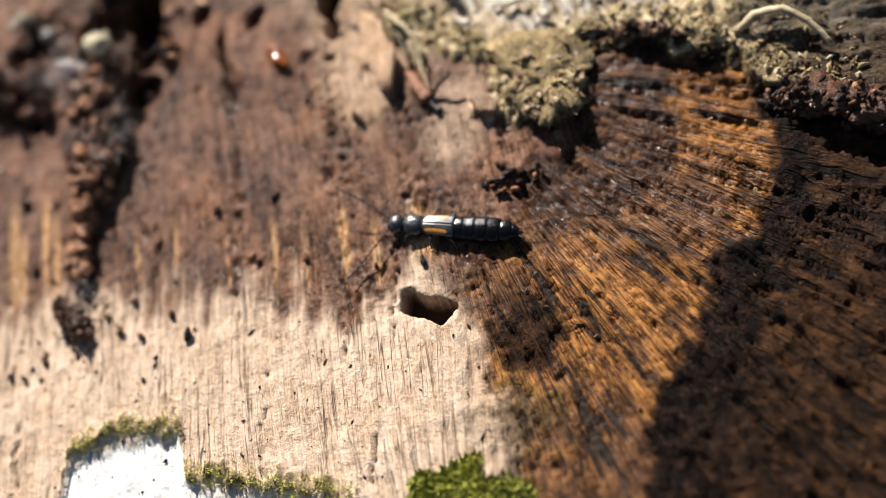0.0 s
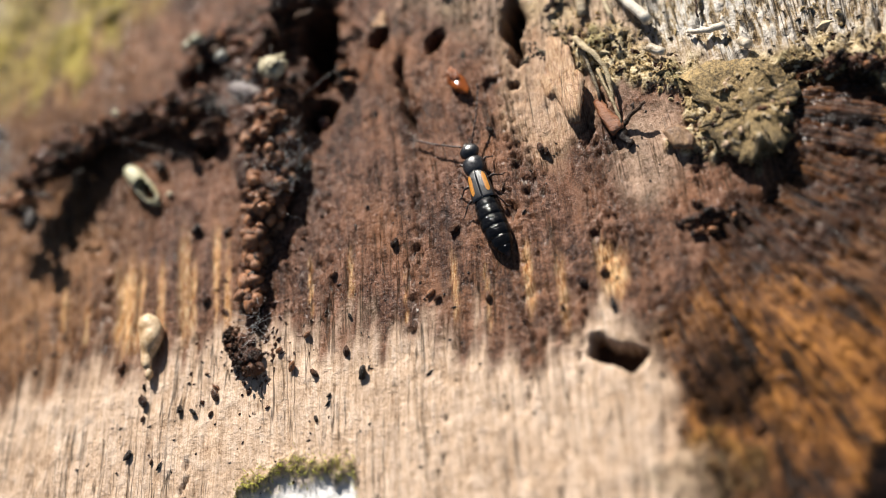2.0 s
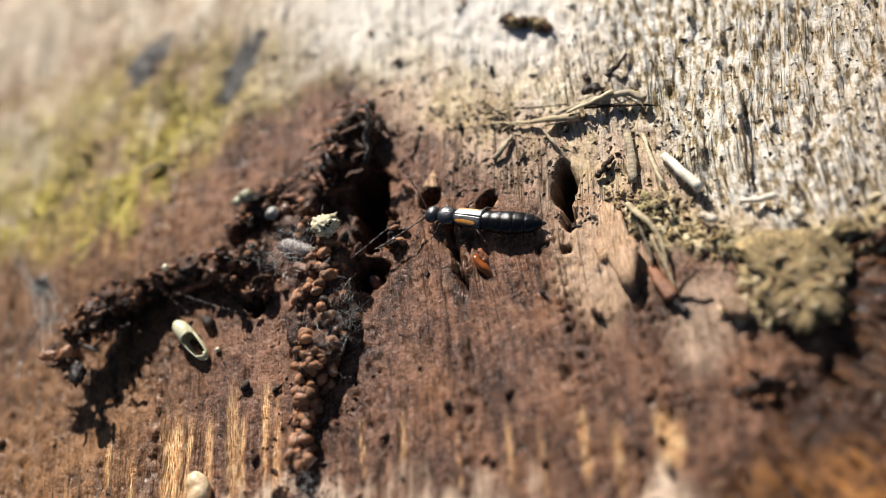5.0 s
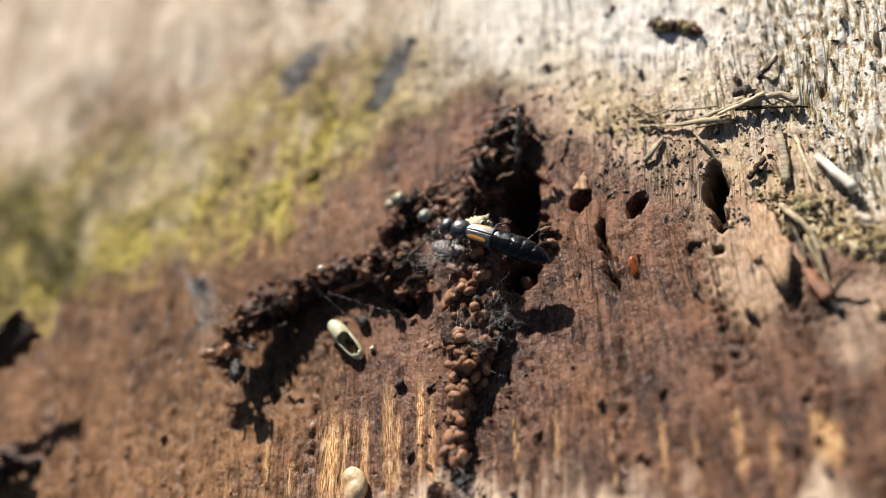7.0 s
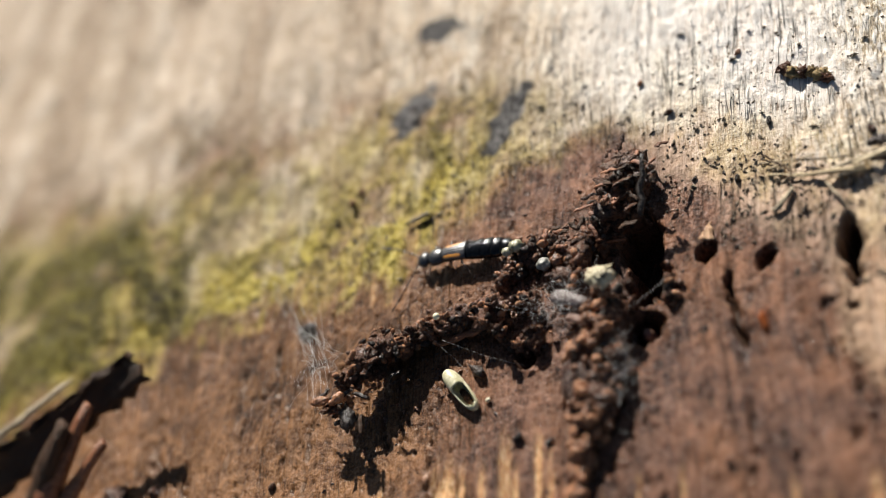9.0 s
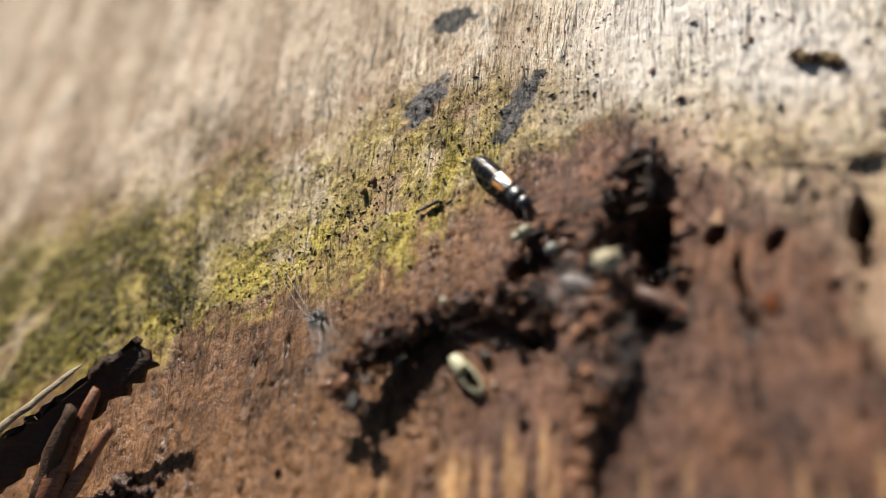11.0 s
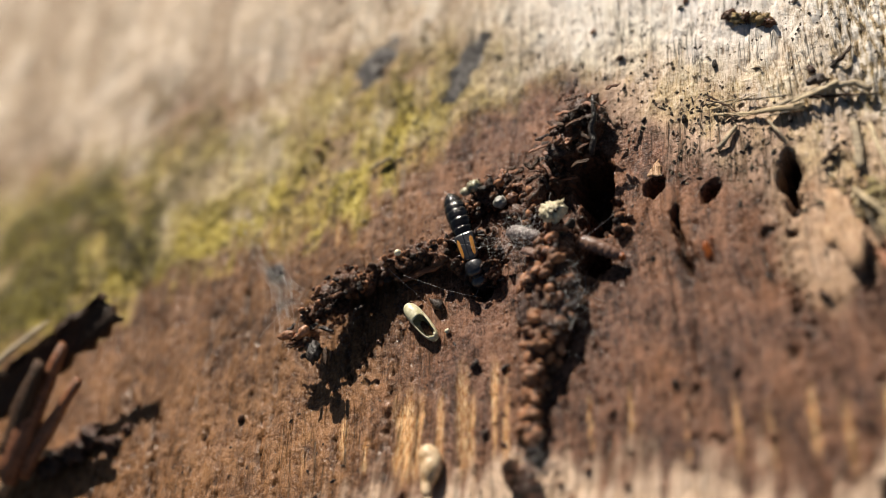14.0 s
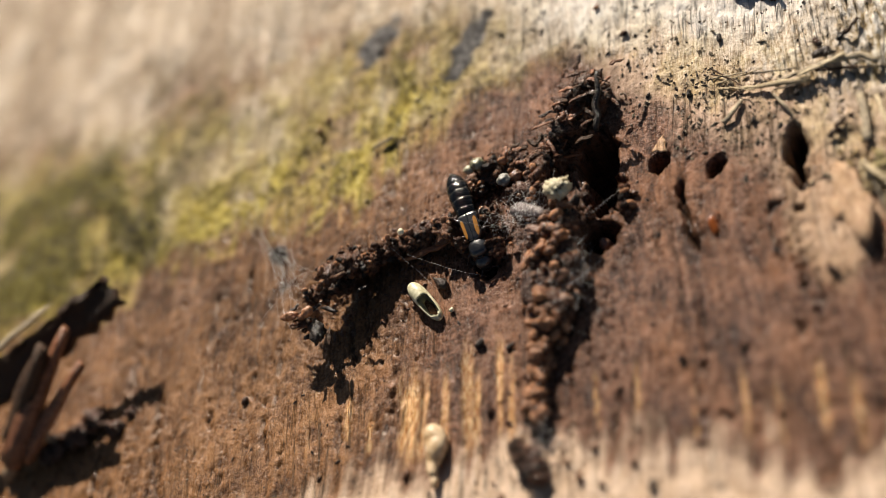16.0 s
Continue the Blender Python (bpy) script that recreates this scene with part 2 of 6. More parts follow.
    height = math_node(n, l, "ADD", height, math_node(n, l, "MULTIPLY", math_node(n, l, "MULTIPLY", ribs, ribbed), 0.9))
    bp = n.new("ShaderNodeBump")
    l.new(damp_bump, bp.inputs["Strength"])
    bp.inputs["Distance"].default_value = 0.32 * MM
    l.new(height, bp.inputs["Height"])
    l.new(bp.outputs[0], b.inputs["Normal"])
    return m


WOOD = log_material()
FLOOR = grainy("leaf_litter", (0.03, 0.022, 0.012), (0.11, 0.08, 0.045), 0.03, 0.9, 3.0)
FRASS = grainy("frass", (0.055, 0.021, 0.010), (0.44, 0.200, 0.094), 2.2, 0.33, 0.06, contrast=0.3, vary=0.9, spec=0.5)
HUMUS = grainy("humus", (0.010, 0.004, 0.003), (0.165, 0.074, 0.040), 2.6, 0.34, 0.12, contrast=0.25, vary=0.45, spec=0.32)
SOOT = grainy("dark_crumb", (0.010, 0.008, 0.007), (0.055, 0.036, 0.026), 2.6, 0.40, 0.08, vary=0.3)
BARK = grainy("bark", (0.014, 0.009, 0.006), (0.085, 0.045, 0.025), 1.7, 0.6, 0.15, stretch=(0.25, 1, 1), spec=0.2)
RED_BARK = grainy("red_splinter", (0.09, 0.030, 0.014), (0.34, 0.14, 0.065), 2.2, 0.45, 0.08, stretch=(0.2, 1, 1))
STRAW = grainy("dry_straw", (0.22, 0.15, 0.07), (0.68, 0.56, 0.36), 2.4, 0.7, 0.05, stretch=(0.15, 1, 1), contrast=0.2)
PALE = grainy("bleached_straw", (0.30, 0.23, 0.15), (0.80, 0.73, 0.61), 1.2, 0.65, 0.04, stretch=(0.2, 1, 1), contrast=0.2)
TWIG = grainy("grey_twig", (0.030, 0.021, 0.014), (0.52, 0.42, 0.28), 2.6, 0.8, 0.06, stretch=(0.12, 1, 1), contrast=0.2, vary=0.4)
CHIP_TAN = grainy("tan_chip", (0.30, 0.18, 0.10), (0.72, 0.55, 0.38), 1.4, 0.75, 0.07, stretch=(1, 0.18, 1), contrast=0.2)
CHIP = grainy("wood_flake", (0.13, 0.065, 0.032), (0.50, 0.33, 0.19), 1.4, 0.75, 0.07, stretch=(1, 0.18, 1), contrast=0.22)
SHELL = grainy("pale_shell", (0.50, 0.46, 0.27), (0.88, 0.84, 0.64), 1.2, 0.42, 0.02, contrast=0.22)
SEED = grainy("tan_seed", (0.40, 0.24, 0.11), (0.82, 0.64, 0.42), 1.0, 0.5, 0.03, contrast=0.22)
SKIN_GREY = grainy("shed_skin_grey", (0.050, 0.036, 0.032), (0.27, 0.225, 0.21), 2.4, 0.3, 0.05, contrast=0.25)
SKIN_PINK = grainy("shed_skin_pink", (0.035, 0.017, 0.011), (0.24, 0.135, 0.095), 1.6, 0.22, 0.05, contrast=0.3)
SKIN = grainy("shed_skin", (0.035, 0.018, 0.011), (0.25, 0.145, 0.105), 2.4, 0.4, 0.05, contrast=0.2)
CREAM = grainy("cream_shell", (0.30, 0.24, 0.12), (0.78, 0.70, 0.50), 2.2, 0.5, 0.05, contrast=0.2)
BEAD = grainy("cloudy_bead", (0.13, 0.12, 0.06), (0.52, 0.50, 0.36), 2.0, 0.35, 0.03, contrast=0.22)
STONE = grainy("grey_bead", (0.10, 0.095, 0.08), (0.30, 0.29, 0.25), 1.5, 0.5, 0.03)
MOSS = grainy("moss", (0.13, 0.15, 0.012), (0.58, 0.56, 0.09), 1.8, 0.7, 0.04, contrast=0.22, vary=0.5)
LICHEN = grainy("mossy_bark", (0.060, 0.038, 0.012), (0.66, 0.47, 0.22), 2.2, 0.8, 0.2, contrast=0.2)


def clear(name, colour, rough, trans, spec=0.5):
    m, n, l, b = material(name)
    co = n.new("ShaderNodeTexCoord").outputs["Object"]
    v = noise_tex(n, l, co, 1800, 3)
    dark = tuple(c * 0.6 for c in colour)
    l.new(ramp(n, l, v, [(0.35, dark), (0.65, colour)]), b.inputs["Base Color"])
    b.inputs["Roughness"].default_value = rough
    b.inputs["Transmission Weight"].default_value = trans
    b.inputs["Specular IOR Level"].default_value = spec
    return m


AMBER = clear("amber_resin", (0.40, 0.105, 0.018), 0.20, 0.25, 0.5)
# resin tinted rosier than AMBER: a pinkish glint put into the colour
ROSY_GLINT = clear("resin_rosy_glint", (0.42, 0.17, 0.09), 0.25, 0.0, 0.4)
SILK = clear("silk", (0.84, 0.80, 0.76), 0.35, 0.0)


def chitin(name, colour, rough=0.2, gloss=0.6, coat=0.15, dents=0.0):
    m, n, l, b = material(name)
    co = n.new("ShaderNodeTexCoord").outputs["Object"]
    v = noise_tex(n, l, co, 9000, 3)
    l.new(ramp(n, l, v, [(0.3, tuple(c * 0.55 for c in colour)), (0.7, colour)]), b.inputs["Base Color"])
    l.new(ramp(n, l, noise_tex(n, l, co, 2500, 3), [(0.3, (rough * 0.8,) * 3), (0.7, (rough * 1.5,) * 3)]), b.inputs["Roughness"])
    b.inputs["Specular IOR Level"].default_value = gloss
    bp = n.new("ShaderNodeBump")
    b.inputs["Coat Weight"].default_value, b.inputs["Coat Roughness"].default_value = coat, 0.08 if coat < 0.3 else 0.22
    bp.inputs["Strength"].default_value, bp.inputs["Distance"].default_value = 0.7, 0.016 * MM
    l.new(noise_tex(n, l, co, 16000, 2), bp.inputs["Height"])
    l.new(bp.outputs[0], b.inputs["Normal"])
    if dents:
        deep = n.new("ShaderNodeBump")
        deep.inputs["Strength"].default_value, deep.inputs["Distance"].default_value = 1.0, dents * MM
        l.new(noise_tex(n, l, co, 4200, 2), deep.inputs["Height"])
        l.new(deep.outputs[0], bp.inputs["Normal"])
    return m


CHITIN = chitin("black_chitin", (0.004, 0.004, 0.0045), 0.13, 0.34, 0.0, 0.05)
CHITIN_HEAD = chitin("slate_chitin", (0.014, 0.014, 0.017), 0.30, 0.9, 0.2, 0.02)
CHITIN_LEG = chitin("brown_chitin", (0.045, 0.020, 0.012), 0.3)
CHITIN_ORANGE = chitin("orange_chitin", (0.74, 0.30, 0.025), 0.30, 1.0, 1.0)
CHITIN_WING = chitin("wing_chitin", (0.012, 0.010, 0.010), 0.30, 1.0, 0.6)

# ---- the log: a fallen trunk whose axis runs along y, its upper side near z = 0 ----
RADIUS = 280.0


def smooth(a, b, v):
    w = np.clip((v - a) / (b - a), 0, 1)
    return w * w * (3 - 2 * w)


def lattice(ix, iy, seed):
    h = (ix.astype(np.int64) * 374761393 + iy.astype(np.int64) * 668265263 + seed * 974634777) & 0xFFFFFFFF
    h = ((h ^ (h >> 13)) * 1274126177) & 0xFFFFFFFF
    return ((h ^ (h >> 16)) & 0xFFFF) / 65535.0


def value_noise(x, y, seed):
    ix, iy = np.floor(x), np.floor(y)
    fx, fy = x - ix, y - iy
    fx, fy = fx * fx * (3 - 2 * fx), fy * fy * (3 - 2 * fy)
    a, b = lattice(ix, iy, seed), lattice(ix + 1, iy, seed)
    c, d = lattice(ix, iy + 1, seed), lattice(ix + 1, iy + 1, seed)
    return (a + (b - a) * fx) * (1 - fy) + (c + (d - c) * fx) * fy


def fbm(x, y, seed, octaves=4, gain=0.5):
    total, amp, norm = 0, 1.0, 0.0
    for k in range(octaves):
        total = total + amp * value_noise(x * 2**k, y * 2**k, seed + k)
        x, y = 0.86 * x + 0.51 * y + 3.7, 0.86 * y - 0.51 * x + 1.9
        norm, amp = norm + amp, amp * gain
    return total / norm


def line(v, xs, ys):
    return np.interp(v, xs, ys)


# bared lighter wood: place, upper and lower end, half width
STREAKS = [(4.9, -12.4, -16.8, 0.30), (8.6, -13.0, -17.0, 0.26), (10.2, -13.8, -17.6, 0.34), (-0.5, -12.2, -15.4, 0.20), (12.6, -13.4, -16.2, 0.75), (6.6, -13.6, -17.2, 0.12), (2.6, -13.8, -17.0, 0.10),
           (-2.6, -12.8, -16.0, 0.14), (-9.3, -11.6, -16.8, 0.24), (-10.2, -9.2, -16.4, 0.50), (-11.2, -11.8, -16.8, 0.30), (-13.4, -11.6, -17.2, 0.75), (-12.5, -12.4, -16.8, 0.34), (-17.2, -12.8, -14.8, 0.34), (-8.3, -9.8, -15.6, 0.22), (-15.6, -13.6, -16.4, 0.16), (-7.5, -11.2, -16.8, 0.26), (-22.2, 4.2, 1.2, 0.30), (-20.6, 1.4, -0.8, 0.26), (-18.4, 5.6, 2.6, 0.18)]


def zones(x, y):
    """The kinds of wood surface, and shade painted in as black, each 0 to 1, at places in millimetres."""
    wx = (fbm(x / 3.0, y / 3.0, 5) - 0.5) * 4.0 + (fbm(x * 1.6, y * 1.6, 9, 3) - 0.5) * 1.2
    wy = (fbm(x / 3.0, y / 3.0, 25) - 0.5) * 4.0 + (fbm(x * 1.9, y * 0.5, 29, 3) - 0.5) * 2.0
    px, py = x + wx, y + wy
    z = {}
    low = line(px, [-60, -23.8, -16, -11.6, -7.3, -4, 0, 3.3, 7.6, 10.5, 13, 17], [-27, -20.5, -18.6, -17.4, -16.4, -16.3, -17.1, -17.7, -18.3, -18.4, -17.0, -17.5])
    z["tan"] = smooth(1.3, -1.3, py - low + (fbm(x * 2.2, y * 0.12, 33) - 0.5) * 4.5)
    pale = line(px, [-90, -51, -39, -34, -28, -18, -9, -2.2, 2.7, 8.1, 11.9, 14.7, 18.8, 22.7, 26.5, 40], [12, 12, 11.3, 11.4, 14, 13.6, 11.5, 8.5, 5.5, 2.5, 0.5, -2.6, -4.3, -4.3, -5.2, -8])
    z["bleach"] = smooth(-2.2, 2.0, py - pale) * (1 - 0.3 * smooth(-22, -45, x))
    alow = line(px, [-90, -45, -38, -33, -27, -20, -17.7, -9.7, -5, 0, 6], [-9, -3.2, -1.2, -0.2, 0.6, 2, 5.0, 8.2, 9.4, 10, 40])
    aup = line(px, [-90, -51, -34, -28, -18, -9, -2, 4], [10.5, 10.5, 9.5, 11, 12.4, 12, 12, 10])
    z["algae"] = 1.15 * smooth(-2.6, 1.2, py - alow + (fbm(x * 1.5, y * 0.25, 73) - 0.5) * 4) * smooth(5.0, -1.0, py - aup) * (0.5 + 0.5 * smooth(0.35, 0.6, fbm(x * 0.8, y * 0.5, 71))) * (0.62 + 0.38 * smooth(7, 2, py - alow))
    z["bleach"] = np.maximum(z["bleach"], 0.8 * smooth(-0.6, 1.6, py - alow) * smooth(2, -8, px))
    z["bleach"] = z["bleach"] * (1 - 0.2 * smooth(14, 25, x))
    damp = smooth(0.44, 0.56, fbm(x * 0.20 + 4, y * 0.14, 95, 5, 0.6)) * smooth(-8, -16, x) * smooth(18, 12.5, y + (fbm(x * 0.2, y * 0.2, 94) - 0.5) * 9)
    z["bleach"] = z["bleach"] * (1 - 0.8 * damp)
    pale_spot = smooth(0.55, 0.64, fbm(x * 0.42, y * 0.36 + 2, 96, 4, 0.6)) * smooth(-10, -18, x)
    z["algae"] = z["algae"] * (1 - 0.75 * pale_spot)
    near_pale = smooth(-6.5, -0.5, py - pale) * smooth(-6, -2, x) * smooth(16, 11, x)
    tongue = smooth(1.3, 0.6, np.hypot((x - 9.5) / 2.5, (y + 4.0) / 4.4) + (fbm(x * 0.9, y * 0.5, 98) - 0.5) * 0.8)
    z["tan"] = np.maximum(z["tan"], np.maximum(0.74 * near_pale, 0.48 * tongue) * (0.5 + 0.9 * fbm(x * 1.3, y * 0.5, 97)))
    bare = smooth(1.3, 0.5, np.hypot((x - 14.4) / 2.2, (y + 8.6) / 2.6) + (fbm(x * 0.8, y * 0.4, 119) - 0.5) * 0.9)
    z["tan"] = np.maximum(z["tan"], 0.42 * bare * (0.5 + 0.9 * fbm(x * 1.3, y * 0.4, 121)))
    z["algae"] = z["algae"] * (0.22 + 0.78 * smooth(-8, -20, x + (fbm(x * 0.4, y * 0.4, 115) - 0.5) * 6))
    z["bleach"] = z["bleach"] * (1 - 0.55 * smooth(3.5, -1.5, py - pale) * smooth(-6, -2, x) * smooth(16, 11, x))
    z["algae"] = np.maximum(z["algae"], 0.28 * smooth(-4.5, -0.5, py - pale) * smooth(6, 1, py - pale) * smooth(-5, -2, x) * smooth(17, 10, x) * smooth(0.40, 0.62, fbm(x * 0.7, y * 0.4, 111, 4, 0.6)))
    z["scaly"] = np.maximum(near_pale, tongue * 0.3)
    left = line(py, [-30, -28, -25.8, -23.4, -21.7, -19.5, -16.9, -14.9, -11.9, -10.5, -5.7, -4], [17.6, 17.4, 17.0, 16.3, 15.7, 15.6, 15.8, 16.6, 17.2, 20.0, 21.4, 22])
    ridge = line(px, [15, 21.4, 23.7, 26.9, 30.2, 32, 34.8, 40], [-5, -5.7, -5.2, -6.3, -8.3, -9.1, -10.6, -13])
    z["orange"] = smooth(-1.0, 1.0, px - left) * smooth(0.4, -0.4, py - ridge)
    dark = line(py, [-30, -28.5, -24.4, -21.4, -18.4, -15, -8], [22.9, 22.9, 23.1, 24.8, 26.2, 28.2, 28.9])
    z["umber"] = smooth(-1.6, 1.6, py - line(px, [14, 16.4, 20.7, 24.2, 25.6, 26.6], [-16.6, -16.3, -14.9, -12.9, -9, -3])) * (0.72 + 0.28 * smooth(0.6, 0.45, fbm(x * 0.5, y * 0.9, 107)))
    purple = np.hypot((x - 17.9) / 1.9, (y + 20.6) / 1.9) + (fbm(x * 1.5, y * 1.5, 60) - 0.5)
    # right of the fan: dark wood plus painted-in shade; then a purple-brown patch
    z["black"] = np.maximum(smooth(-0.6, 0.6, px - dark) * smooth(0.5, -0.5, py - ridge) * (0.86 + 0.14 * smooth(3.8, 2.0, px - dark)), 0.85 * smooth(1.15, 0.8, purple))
    rotten = np.hypot((x - 17.2) / 2.2, (y + 24.4) / 1.8) + (fbm(x * 1.1, y * 1.1, 62) - 0.5) * 1.6
    # patchy darker tone on the brown wood round the frass arm
    darker_left = smooth(0.36, 0.60, fbm(x * 0.35, y * 0.22, 99)) * (smooth(-11, -20, x) * smooth(3, -3, y) * smooth(-14, -9, y))
    z["black"] = np.maximum(z["black"], 0.2 * darker_left)
    far = smooth(26, 32, x + (fbm(x * 0.4, y * 0.4, 101) - 0.5) * 8) * smooth(-12, -8, y + 0.25 * (x - 28))
    z["black"] = np.maximum(z["black"], 0.8 * far)
    rot = smooth(1.35, 0.75, rotten)
    z["black"] = np.maximum(z["black"], 0.12 * rot)
    edge = line(x, [-60, -5.5, -5.3, -5.0, -2.8, 0.8, 1.3, 1.6, 5.7, 8.7, 10.5, 60], [-60, -60, -27, -24.6, -23.8, -23.9, -26.2, -26.4, -27.2, -27.6, -60, -60]) + (fbm(x * 1.5, y * 1.5, 44) - 0.5) * 1.0
    z["white"] = smooth(0.6, -0.5, y - edge + 0.25) * smooth(-44, -36, y)
    z["green"] = 0.8 * smooth(0.7, 0.2, np.abs(y - edge - 0.40) + (fbm(x * 2.5, y * 2.5, 48) - 0.42) * 1.6) * (np.abs(x - 2.5) < 8)
    crust_low = line(px, [9.5, 10.5, 10.9, 14.2, 16.2, 17, 20.6, 21.4, 24, 30, 36], [6, -0.9, -3.6, -5, -6.9, -9.4, -8.9, -5.7, -5.4, -8, -11])
    crust_high = line(px, [9, 12, 14.7, 18.8, 22.7, 26.5, 40], [-2, -1.5, -3.4, -5.0, -4.0, -3.2, -3])
    z["crust"] = (1 - 0.8 * far) * smooth(-0.35, 0.35, py - crust_low) * smooth(1.6, -0.6, py - crust_high) * smooth(9.0, 10.5, px)
    z["green"] = np.maximum(z["green"], z["crust"] * 0.7 * smooth(0.56, 0.70, fbm(x * 0.7, y * 0.7, 52)))
    z["green"] = np.maximum(z["green"], 0.25 * rot)
    mossy = smooth(-28, -40, px + (fbm(x * 0.35, y * 0.35, 78) - 0.5) * 14) * smooth(-1.2, 1.0, py - alow) * smooth(13.5, 9, py)
    z["green"] = np.maximum(z["green"], 0.55 * damp * smooth(0, 2.5, py - alow) * smooth(0.44, 0.58, fbm(x * 0.5, y * 0.45, 76, 4, 0.6)))
    z["green"] = np.maximum(z["green"], 0.95 * mossy * smooth(0.30, 0.56, fbm(x * 0.4, y * 0.3, 77, 5, 0.6)))
    s1 = smooth(0.60, 0.66, fbm((x + 0.12 * y) * 1.3 + fbm(x * 0.6, y * 0.05, 80) * 3, y * 0.07, 81, 4, 0.65)) * smooth(3.2, 0.8, np.abs(y + 14.2) + (fbm(x * 1.4, y * 0.1, 83) - 0.5) * 3.5)
    lines = 0.95 * s1 * smooth(-20.5, -18, x) * smooth(-6.8, -8.0, x)
    for sx, y0, y1, wide in STREAKS:
        lean = x - sx - 0.13 * (y0 - y) + (fbm(y * 0.5, y * 0 + sx, 85, 3) - 0.5) * 0.2
        t = (y0 - y) / (y0 - y1)
        fray = fbm(x * 5, y * 0.3, 87, 2)
        lines = np.maximum(lines, smooth(1.0, 0.3, np.abs(lean) / (wide * (0.25 + 1.2 * fbm(y * 0.45, y * 0 + sx * 3.1, 86, 3) + 0.3 * fray))) * smooth(-0.1, 0.35, t + (fray - 0.5) * 0.5) * smooth(1.1, 0.7, t + (fray - 0.5) * 0.5) * (0.55 + 0.45 * lattice(np.array(int(sx * 10)), np.array(7), 3)))
    z["streak"] = np.maximum(lines * (1 - z["orange"]), 0.34 * tongue)
    z["warm"] = smooth(-9, -19, x + (fbm(x * 0.25, y * 0.12, 109) - 0.5) * 9)
    ga = np.hypot(((x + 20.2) * 0.80 - (y - 13.6) * 0.6) / 1.2, ((x + 20.2) * 0.6 + (y - 13.6) * 0.8) / 2.2)
    gb = np.hypot(((x + 13.4) * 0.94 - (y - 11.3) * 0.33) / 1.0, ((x + 13.4) * 0.33 + (y - 11.3) * 0.94) / 2.5)
    gc = np.hypot((x + 19.6) / 1.9, (y - 20.2) / 1.0)
    wob = (fbm(x * 1.3, y * 1.3, 91, 4) - 0.5) * 1.2
    z["grey"] = np.maximum.reduce([smooth(1.1, 0.85, q + wob) for q in (ga, gb, gc)])
    return z


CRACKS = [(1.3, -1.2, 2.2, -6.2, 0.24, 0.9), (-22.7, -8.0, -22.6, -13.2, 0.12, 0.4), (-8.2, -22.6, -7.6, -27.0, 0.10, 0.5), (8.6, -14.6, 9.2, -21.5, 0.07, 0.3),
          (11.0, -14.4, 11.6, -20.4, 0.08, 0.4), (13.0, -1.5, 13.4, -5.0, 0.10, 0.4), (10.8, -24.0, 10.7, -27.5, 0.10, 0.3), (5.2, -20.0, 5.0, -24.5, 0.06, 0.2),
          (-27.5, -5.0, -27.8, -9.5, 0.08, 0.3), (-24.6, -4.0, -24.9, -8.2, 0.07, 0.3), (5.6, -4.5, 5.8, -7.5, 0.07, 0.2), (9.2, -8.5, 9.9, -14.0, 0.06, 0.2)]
# bore holes and hollows: centre, half axes, turn, depth; the first is a pit added for shade at the beetle's head
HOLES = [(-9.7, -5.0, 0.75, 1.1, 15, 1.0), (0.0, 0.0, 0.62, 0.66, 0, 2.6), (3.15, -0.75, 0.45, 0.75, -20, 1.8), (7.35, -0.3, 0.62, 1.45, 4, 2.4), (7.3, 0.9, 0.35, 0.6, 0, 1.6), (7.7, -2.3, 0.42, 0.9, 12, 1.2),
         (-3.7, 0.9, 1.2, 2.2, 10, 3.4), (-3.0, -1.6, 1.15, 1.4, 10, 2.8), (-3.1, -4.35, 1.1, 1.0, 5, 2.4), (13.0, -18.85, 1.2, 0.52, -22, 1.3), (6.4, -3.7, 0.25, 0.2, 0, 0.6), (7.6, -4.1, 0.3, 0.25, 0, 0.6)]


